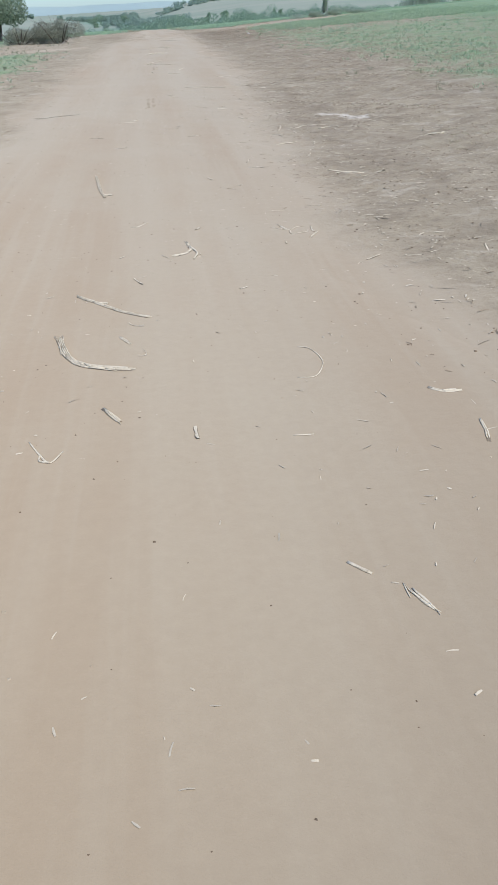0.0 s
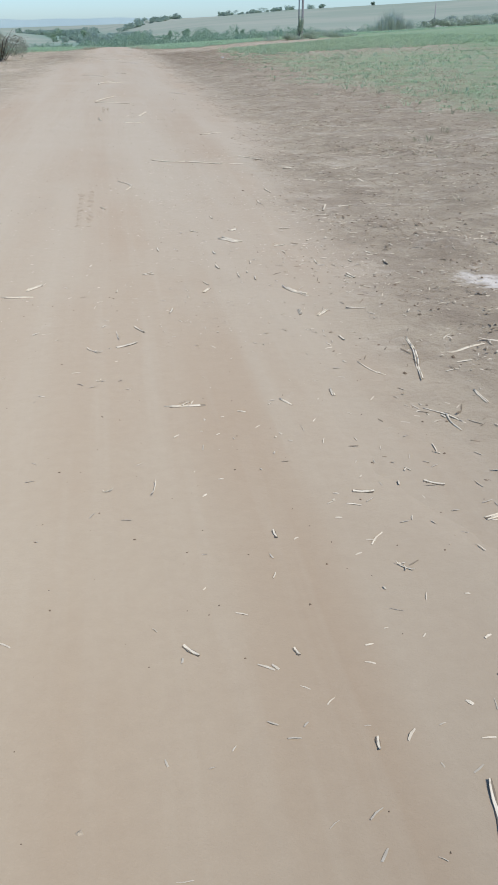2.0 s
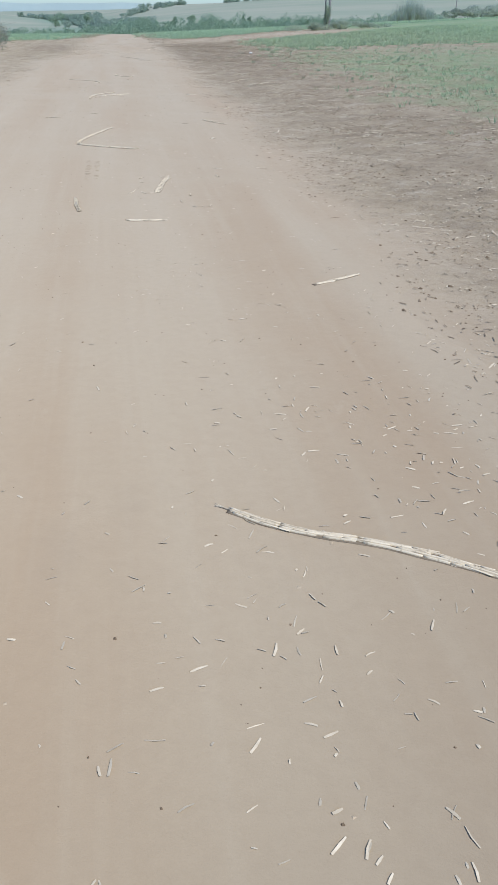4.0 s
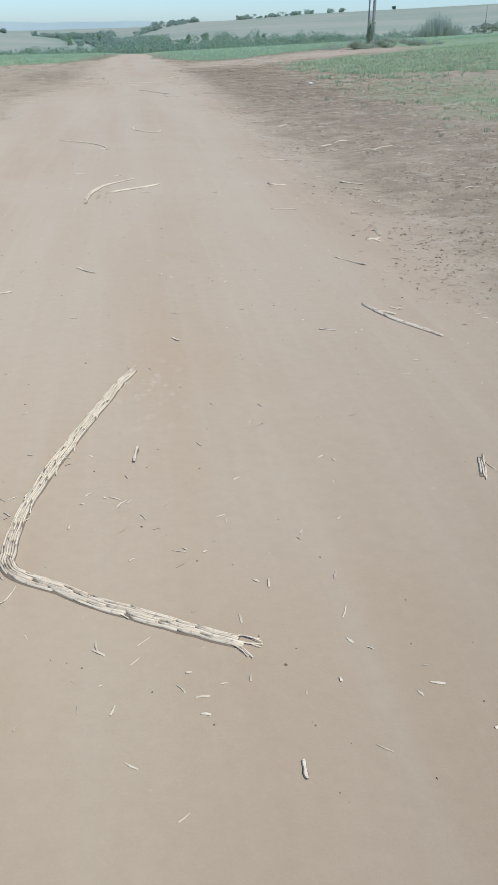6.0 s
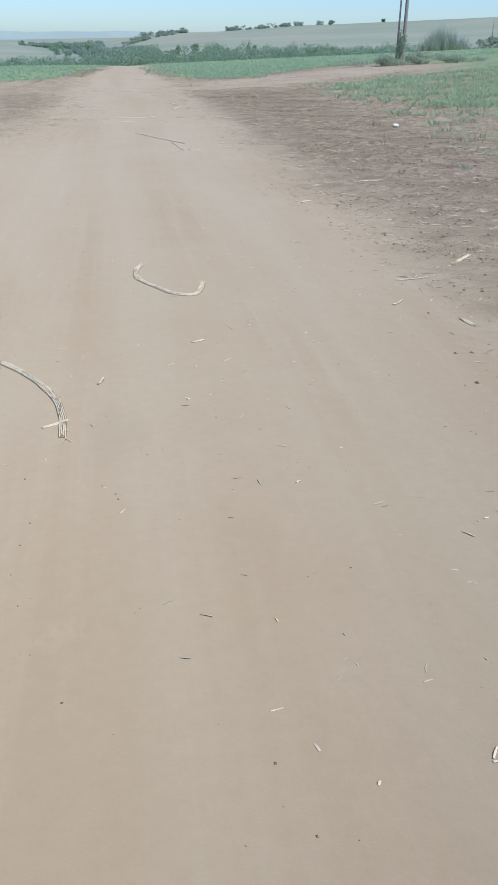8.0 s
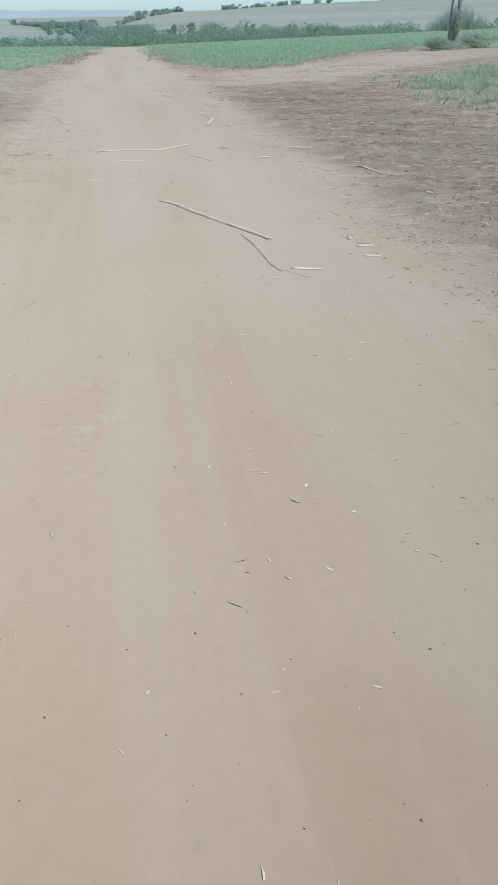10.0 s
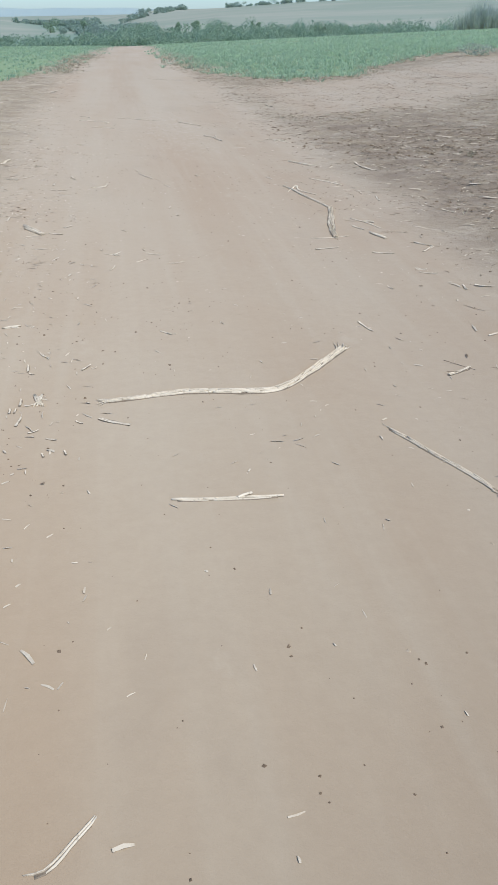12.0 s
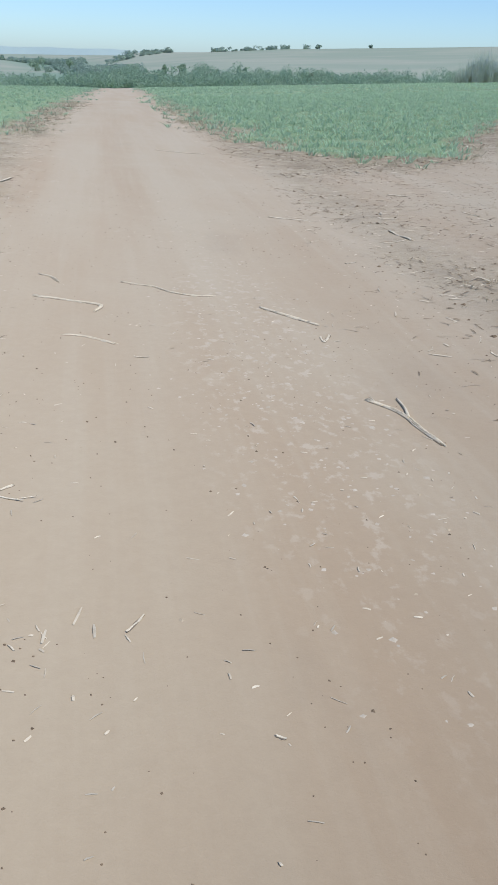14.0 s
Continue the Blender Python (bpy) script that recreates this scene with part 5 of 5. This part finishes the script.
row = lambda x, y: 0.35 + 0.65 * step(0.1, 0.8, np.sin(2 * math.pi * (x * 0.35 + y) / 1.3))
x, y = scatter(rp, 44000, 3, 60, 94, 150, lambda x, y: crop_mask(x, y) * row(x, y) * (1 - step(14, 60, x) * 0.9))
blades("young_crop", x, y, rp, 7, 0.08, 0.25, 0.033, 0.14, 1.7, CROP, "young green cane plants in the field", "crop")
x, y = scatter(rp, 10000, 3, 95, 130, 262, lambda x, y: crop_mask(x, y))
blades("young_crop", x, y, rp, 8, 0.10, 0.24, 0.06, 0.30, 2.0, CROP, "young green cane plants in the field", "crop")
x, y = scatter(rp, 12500, -32, 2, 91, 262, lambda x, y: crop_mask(x, y) * (1 - 0.5 * step(140, 240, y)))
blades("young_crop", x, y, rp, 9, 0.07, 0.21, 0.028, 0.18, 1.9, CROP, "young green cane plants across the road", "crop")
x, y = scatter(rp, 30000, 8.5, 36, 65, 106, lambda x, y: (1 - step(18, 34, x)) * grass_mask(x, y) * (0.12 + 0.88 * patchy(x, y, 0.9, 49, -0.35, 0.5)))
blades("grass", x, y, rp, 9, 0.08, 0.25, 0.028, 0.18, 1.4, GRASS, "green grass wedge before the junction", "grass")
x, y = scatter(rp, 24000, 5.5, 42, 3, 78, lambda x, y: (1 - step(16, 38, x)) * grass_mask(x, y) * (0.25 + 0.75 * patchy(x, y, 0.7, 41, -0.3, 0.5)))
blades("grass", x, y, rp, 8, 0.05, 0.16, 0.016, 0.13, 1.2, GRASS, "sparse low green grass on bare soil", "grass")
x, y = scatter(rp, 9000, 4.2, 16, 12, 86, lambda x, y: (1 - on_road(x, y)) * (0.1 + 0.9 * patchy(x, y, 0.8, 47, -0.1, 0.6)))
blades("dry_stubble", x, y, rp, 8, 0.015, 0.06, 0.008, 0.10, 2.4, STUBBLE, "low brown stubble standing on the bare verge", "grass")
edge_of_crop = lambda x, y: step(0.02, 0.3, crop_mask(x, y)) * (1 - step(0.5, 0.95, crop_mask(x, y)))
x, y = scatter(rp, 40000, -12, 22, 88, 135, lambda x, y: edge_of_crop(x, y) * 0.8)
blades("dry_stubble", x, y, rp, 6, 0.03, 0.13, 0.012, 0.12, 1.6, STUBBLE, "dry straw-brown trash along the crop's edge", "grass")
x, y = scatter(rp, 900, -12, 22, 88, 125, edge_of_crop)
blades("dry_grass", x, y, rp, 14, 0.14, 0.34, 0.014, 0.10, 1.1, STUBBLE, "dry straw tufts standing at the crop's edge", "grass")
near_edge = lambda x, y: step(0.005, 0.1, crop_mask(x, y)) * (1 - step(0.4, 0.8, crop_mask(x, y)))
x, y = scatter(rp, 2600, -12, 22, 88, 135, near_edge)
slivers("straw_litter", x, y, rp, 0.2, 0.8, 0.014, 0.035, LITTER, "long pale cane trash thrown against the crop's edge", 0.02)
x, y = scatter(rp, 2600, -12, 22, 88, 135, near_edge)
slivers("trash_litter", x, y, rp, 0.2, 0.7, 0.016, 0.04, CHAFF, "long brown cane trash thrown against the crop's edge", 0.02)
x, y = scatter(rp, 1500, 3.8, 20, 4, 80, lambda x, y: step(5, 8, x) * 0.7 * patchy(x, y, 0.5, 43, -0.1, 0.6))
blades("dry_grass", x, y, rp, 12, 0.06, 0.19, 0.007, 0.09, 1.0, DRYGRASS, "dry tufts of yellow-green grass on the verge", "grass")
x, y = scatter(rp, 12000, -24, -3.8, 16, 55, lambda x, y: grass_mask(x, y))
blades("grass", x, y, rp, 7, 0.04, 0.13, 0.012, 0.12, 1.0, GRASS, "low green grass beside the road", "grass")
x, y = scatter(rp, 2500, -20, -4.2, 3, 92, lambda x, y: (0.15 + 0.85 * patchy(x, y, 0.5, 45, -0.2, 0.6)) * step(-4, -7, x))
blades("dry_grass", x, y, rp, 9, 0.06, 0.22, 0.012, 0.12, 0.8, DRYGRASS, "dry low grass beside the road", "grass")


def crown(rng, lobes, count, size, droop=0.0):
    """leaf sprays filling the outer part of several lobes (x, y, z, rx, rz)"""
    lob = np.array(lobes, float)
    k = rng.integers(0, len(lob), count)
    d = rng.normal(size=(count, 3))
    d /= np.linalg.norm(d, axis=1)[:, None]
    rr = rng.uniform(0.25, 1.0, count) ** 0.5
    c = lob[k, :3] + d * rr[:, None] * lob[k][:, [3, 3, 4]]
    nrm = d + 0.7 * rng.normal(size=(count, 3))
    nrm /= np.linalg.norm(nrm, axis=1)[:, None]
    t = np.cross(nrm, rng.normal(size=(count, 3)))
    t /= np.linalg.norm(t, axis=1)[:, None]
    b = np.cross(nrm, t)
    s = size * rng.uniform(0.5, 1.3, count)[:, None]
    P = np.stack([c - t * s, c + b * s * 0.55, c + t * s, c - b * s * 0.6 + nrm * s * 0.2], 1).reshape(-1, 3)
    F = np.arange(count * 4).reshape(-1, 4)
    return P, F


def tube(points, radii, sides=7):
    vs, fs = [], []
    for i, (p, r) in enumerate(zip(points, radii)):
        for j in range(sides):
            a = 2 * math.pi * j / sides
            vs.append((p[0] + r * math.cos(a), p[1] + r * math.sin(a), p[2]))
    for i in range(len(points) - 1):
        for j in range(sides):
            k = (j + 1) % sides
            fs.append((i * sides + j, i * sides + k, (i + 1) * sides + k, (i + 1) * sides + j))
    fs.append(tuple(range((len(points) - 1) * sides, len(points) * sides)))
    return vs, fs


def tree(x, y, h, w, seed, label, leaves=500, leaf=0.35, material=HAZED_WOODS, bare=0.35, group=""):
    rng = np.random.default_rng(seed)
    root = new("tree")
    tv, tf = tube([(0, 0, -0.3), (0.04 * h, 0, h * 0.3), (0.02 * h, 0.03 * h, h * 0.55), (0.0, 0.02 * h, h * 0.8)], [0.035 * h, 0.026 * h, 0.018 * h, 0.006 * h])
    mesh_object("trunk", tv, tf, BARK, root)
    lobes = []
    for i in range(6):
        a = rng.uniform(0, 6.28)
        q = rng.uniform(0.1, 0.32) * w
        lz = h * (rng.uniform(bare + 0.16, 0.86) if bare > 0 else 0.14 + 0.11 * i)
        rz = rng.uniform(0.10, 0.17) if bare > 0 else rng.uniform(0.18, 0.27)
        lobes.append((q * math.cos(a), q * math.sin(a), lz, w * rng.uniform(0.2, 0.32), h * rz))
        lv, lf = tube([(0.03 * h, 0, h * 0.33), (0.5 * lobes[-1][0], 0.5 * lobes[-1][1], (h * 0.4 + lz) / 2), (lobes[-1][0], lobes[-1][1], lz)], [0.014 * h, 0.009 * h, 0.003 * h], 5)
        mesh_object("limb", lv, lf, BARK, root)
    P, F = crown(rng, lobes, leaves, leaf)
    mesh_object("crown", P, F, material, root, smooth=False)
    root.location = (x, y, zat(x, y))
    return tagged(root, label, "tree", group)


def polar(az, r):
    return r * math.sin(radians(az)), 60 + r * math.cos(radians(az))


def wood(name, spots, rng, hmin, hmax, per, leaf, label, material=HAZED_WOODS):
    """one woodland mesh made of many uneven crowns"""
    Ps, Fs, n = [], [], 0
    for (x, y) in spots:
        h = rng.uniform(hmin, hmax)
        w = h * rng.uniform(0.9, 1.5)
        z = zat(x, y) - 0.12 * h
        lobes = [(x + rng.uniform(-0.35, 0.35) * w, y + rng.uniform(-0.35, 0.35) * w, z + h * rng.uniform(0.08, 0.74), w * rng.uniform(0.22, 0.36), h * rng.uniform(0.16, 0.26)) for _ in range(7)]
        P, F = crown(rng, lobes, per, leaf)
        Ps.append(P)
        Fs.append(F + n)
        n += len(P)
    P, F = np.concatenate(Ps), np.concatenate(Fs)
    me = bpy.data.meshes.new(name)
    me.from_pydata(P.tolist(), [], F.tolist())
    me.materials.append(material)
    return tagged(new(name, me), label, "woodland", kind="stuff")


rw = np.random.default_rng(21)
spots = [polar(rw.uniform(-20, 2), rw.uniform(395, 500)) for _ in range(230)]
wood("woodland", spots, rw, 6.5, 10.5, 270, 0.52, "low dense scrub in the valley bottom")
spots = [polar(rw.uniform(0, 32), rw.uniform(395, 520)) for _ in range(330)]
wood("woodland", spots, rw, 5.2, 10.8, 340, 0.50, "dense green tree belt along the valley")
spots = [polar(rw.uniform(2, 30), rw.uniform(430, 530)) for _ in range(46)]
wood("woodland", spots, rw, 9.5, 13.0, 900, 0.36, "taller trees standing out of the belt")
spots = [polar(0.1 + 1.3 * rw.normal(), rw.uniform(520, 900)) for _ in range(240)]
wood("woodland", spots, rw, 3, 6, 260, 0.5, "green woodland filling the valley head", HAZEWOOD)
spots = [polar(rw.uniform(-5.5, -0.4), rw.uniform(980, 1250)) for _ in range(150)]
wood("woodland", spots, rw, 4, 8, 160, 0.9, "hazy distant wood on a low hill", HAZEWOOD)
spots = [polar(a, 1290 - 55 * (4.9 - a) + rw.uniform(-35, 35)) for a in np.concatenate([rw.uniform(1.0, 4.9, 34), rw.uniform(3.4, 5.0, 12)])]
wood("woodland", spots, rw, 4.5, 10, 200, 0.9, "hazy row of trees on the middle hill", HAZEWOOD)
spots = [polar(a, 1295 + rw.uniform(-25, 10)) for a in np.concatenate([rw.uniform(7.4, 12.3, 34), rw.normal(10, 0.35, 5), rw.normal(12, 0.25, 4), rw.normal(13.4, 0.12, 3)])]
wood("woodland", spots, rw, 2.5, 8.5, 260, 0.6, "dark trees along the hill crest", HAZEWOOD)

for i, (az, r, h, w) in enumerate(((-3.4, 610, 10, 13), (-1.2, 600, 8, 10), (4.4, 640, 5, 5), (5.6, 640, 5.5, 9), (9.1, 560, 6, 3.6), (9.5, 560, 5.5, 3.6), (7.6, 540, 5, 6), (13.6, 470, 8, 5), (6.7, 560, 4, 4.5), (14.2, 1290, 6, 11), (17.4, 1295, 5, 6), (-8.6, 880, 6, 10), (-7.4, 890, 4.5, 9))):
    x, y = polar(az, r)
    tree(x, y, h, w, 100 + i, "lone dark green tree standing on a pale field", 800, 0.5 if r < 800 else 0.7, HAZED_WOODS if r < 800 else HAZEWOOD, 0.0, group="lone trees on the hills")

tree(-14.5, 92, 9.0, 7.0, 77, "dark green tree with a thin pinkish trunk", 12000, 0.12, BUSH, bare=0.03)


def brush_pile(x, y, w, h, seed, label):
    rng = np.random.default_rng(seed)
    root = new("brush_pile")
    lobes = [(rng.uniform(-0.4, 0.4) * w, rng.uniform(-0.25, 0.25) * w, h * rng.uniform(0.2, 0.55), w * rng.uniform(0.16, 0.3), h * rng.uniform(0.25, 0.4)) for _ in range(6)]
    P, F = crown(rng, lobes, 7500, 0.06)
    mesh_object("foliage", P, F, DEADLEAF, root, smooth=False)
    for i in range(14):
        a = rng.uniform(0, 6.28)
        l = w * rng.uniform(0.4, 0.8)
        vs, fs = tube([(0.2 * l * math.cos(a), 0.2 * l * math.sin(a), 0.1), (0.6 * l * math.cos(a), 0.6 * l * math.sin(a), h * 0.6), (l * math.cos(a), l * math.sin(a), h * rng.uniform(0.5, 0.95))], [0.03, 0.022, 0.008], 5)
        mesh_object("branch", vs, fs, BARK, root)
    root.location = (x, y, zat(x, y) - 0.05)
    return tagged(root, label, "brush")


brush_pile(-6.6, 70.5, 3.4, 2.2, 3, "heap of cut grey-green brush by the roadside")
brush_pile(-9.8, 72, 4.4, 1.5, 4, "low heap of dead branches under a tree")


# ---- poles and the growth round them ----
def utility_pole(x, y, h, r, lean, label, insulated):
    root = new("utility_pole")
    vs, fs = tube([(lean * t * h, 0, -0.5 + t * (h + 0.5)) for t in (0, 0.3, 0.6, 1.0)], [r, r * 0.93, r * 0.86, r * 0.75], 14)
    mesh_object("shaft", vs, fs, POLE, root)
    if insulated:
        bm = bmesh.new()
        bmesh.ops.create_cube(bm, size=1, matrix=Matrix.Translation((lean * h, 0, h - 0.5)) @ Matrix.Diagonal((1.9, 0.1, 0.12, 1)))
        bmesh.ops.bevel(bm, geom=bm.edges[:], offset=0.012, segments=1, affect="EDGES")
        me = bpy.data.meshes.new("crossarm")
        bm.to_mesh(me)
        bm.free()
        me.materials.append(POLE)
        new("crossarm", me).parent = root
        for dx in (-0.8, 0.0, 0.8):
            vs, fs = tube([(lean * h + dx, 0, h - 0.44), (lean * h + dx, 0, h - 0.36), (lean * h + dx, 0, h - 0.30), (lean * h + dx, 0, h - 0.22)], [0.03, 0.055, 0.04, 0.05], 8)
            mesh_object("insulator", vs, fs, POLE, root)
    root.location = (x, y, zat(x, y))
    return tagged(root, label, "pole", "poles at the junction")


utility_pole(21.75, 107.6, 9.0, 0.135, 0.004, "tall weathered grey utility pole overgrown at its foot", True)
utility_pole(21.42, 108.0, 5.2, 0.075, 0.006, "short dark leaning wooden post beside a utility pole", False)


def shrub(x, y, w, h, seed, label, leaves, leaf, material):
    rng = np.random.default_rng(seed)
    root = new("shrub")
    lobes = [(rng.uniform(-0.45, 0.45) * w, rng.uniform(-0.3, 0.3) * w, h * rng.uniform(0.25, 0.7), w * rng.uniform(0.14, 0.28), h * rng.uniform(0.2, 0.34)) for _ in range(7)]
    P, F = crown(rng, lobes, leaves, leaf)
    mesh_object("foliage", P, F, material, root, smooth=False)
    for i in range(4):
        l = lobes[i]
        vs, fs = tube([(0.1 * l[0], 0.1 * l[1], 0), (l[0] * 0.6, l[1] * 0.6, l[2] * 0.6), (l[0], l[1], l[2])], [0.03, 0.02, 0.008], 5)
        mesh_object("stem", vs, fs, BARK, root)
    root.location = (x, y, zat(x, y) - 0.05)
    return tagged(root, label, "shrub")


shrub(21.3, 107.3, 0.9, 2.6, 5, "leafy climber bush wrapped round a pole", 1100, 0.075, REED)
shrub(19.8, 106.6, 3.8, 0.9, 6, "low grey-green bush at a pole's foot", 3200, 0.06, REED)
shrub(22.8, 106.8, 3.6, 0.9, 7, "low bush on the soil beside a pole", 3200, 0.06, REED)
shrub(25.6, 106.5, 3.6, 0.7, 8, "low weedy bush beside the side track", 2400, 0.055, REED)


def tall_grass(x, y, w, h, seed, n, label):
    rng = np.random.default_rng(seed)
    px = x + rng.normal(0, w * 0.24, n)
    py = y + rng.normal(0, w * 0.18, n)
    hh = h * np.clip(1.05 - 1.1 * (np.abs(px - x) / w) ** 1.2 - 0.25 * np.abs(np.sin(px * 1.3)), 0.25, 1) * rng.uniform(0.5, 1.0, n)
    return blades("tall_grass", px, py, rng, 14, hh * 0.7, hh, 0.05, 0.6, 0.20, PLUME, label, "grass", z=height(px, py))


tall_grass(73, 235, 11, 7.4, 31, 260, "stand of tall feathery cane grass on the field edge")
for i, (x, y, w, h) in enumerate(((84, 232, 9, 3.2), (93, 236, 10, 3.6), (103, 240, 11, 5.0), (113, 240, 9, 4.6))):
    shrub(x, y, w, h, 50 + i, "rounded grey-green bush on the field edge", 2200, 0.26, PLUME)


def field_post(x, y, h):
    root = new("field_post")
    vs, fs = tube([(0, 0, -0.3), (0.02, 0, h * 0.5), (0.05, 0, h)], [0.13, 0.12, 0.10], 9)
    mesh_object("shaft", vs, fs, POLE, root)
    root.location = (x, y, zat(x, y))
    return tagged(root, "dark upright post standing in the field edge", "post")


field_post(83.5, 232, 6.0)


def pale_stone(x, y):
    bm = bmesh.new()
    bmesh.ops.create_icosphere(bm, subdivisions=2, radius=0.085)
    for v in bm.verts:
        v.co *= 1 + 0.25 * noise.noise(v.co * 6)
        v.co.z *= 0.55
    me = bpy.data.meshes.new("stone")
    bm.to_mesh(me)
    bm.free()
    me.materials.append(WHITE)
    ob = new("stone", me)
    ob.location = (x, y, road_top(x, y) + 0.05)
    return tagged(ob, "rounded pale stone on the bare verge", "stone")


pale_stone(7.4, 64.9)


def tyre_marks(x, y0, y1, heading, seed):
    """a stretch of tread print: low pressed-up bars of soil in two slanting rows"""
    rng = random.Random(seed)
    root = new("tyre_track")
    yy = y0
    while yy < y1:
        for side in (-1, 1):
            if rng.random() < 0.6:
                vs, fs = strip_mesh(rng, rng.uniform(0.05, 0.10), 0.024, 0.0032, 0.05, 0, 0, 1, 0, 5, 1.0, 0.002)
                px = x + side * 0.06 + (yy - y0) * math.tan(radians(heading))
                m = pose(px, yy, road_top(px, yy) - 0.0023, 0, 0, side * 28 + rng.uniform(-6, 6))
                bar = mesh_object("tread_bar", [m @ Vector(v) for v in vs], fs, SOIL, root)
                bar.data.attributes.new("road", "FLOAT", "POINT").data.foreach_set("value", [1.0] * len(vs))
        yy += 0.075
    return tagged(root, "faint tyre tread print pressed into the road dust", "tyre track", "tyre prints")


tyre_marks(0.0, 19.8, 21.9, 0, 1)
tyre_marks(0.27, 32.6, 34.2, 0, 2)
tyre_marks(0.24, 44.0, 45.0, 0, 3)
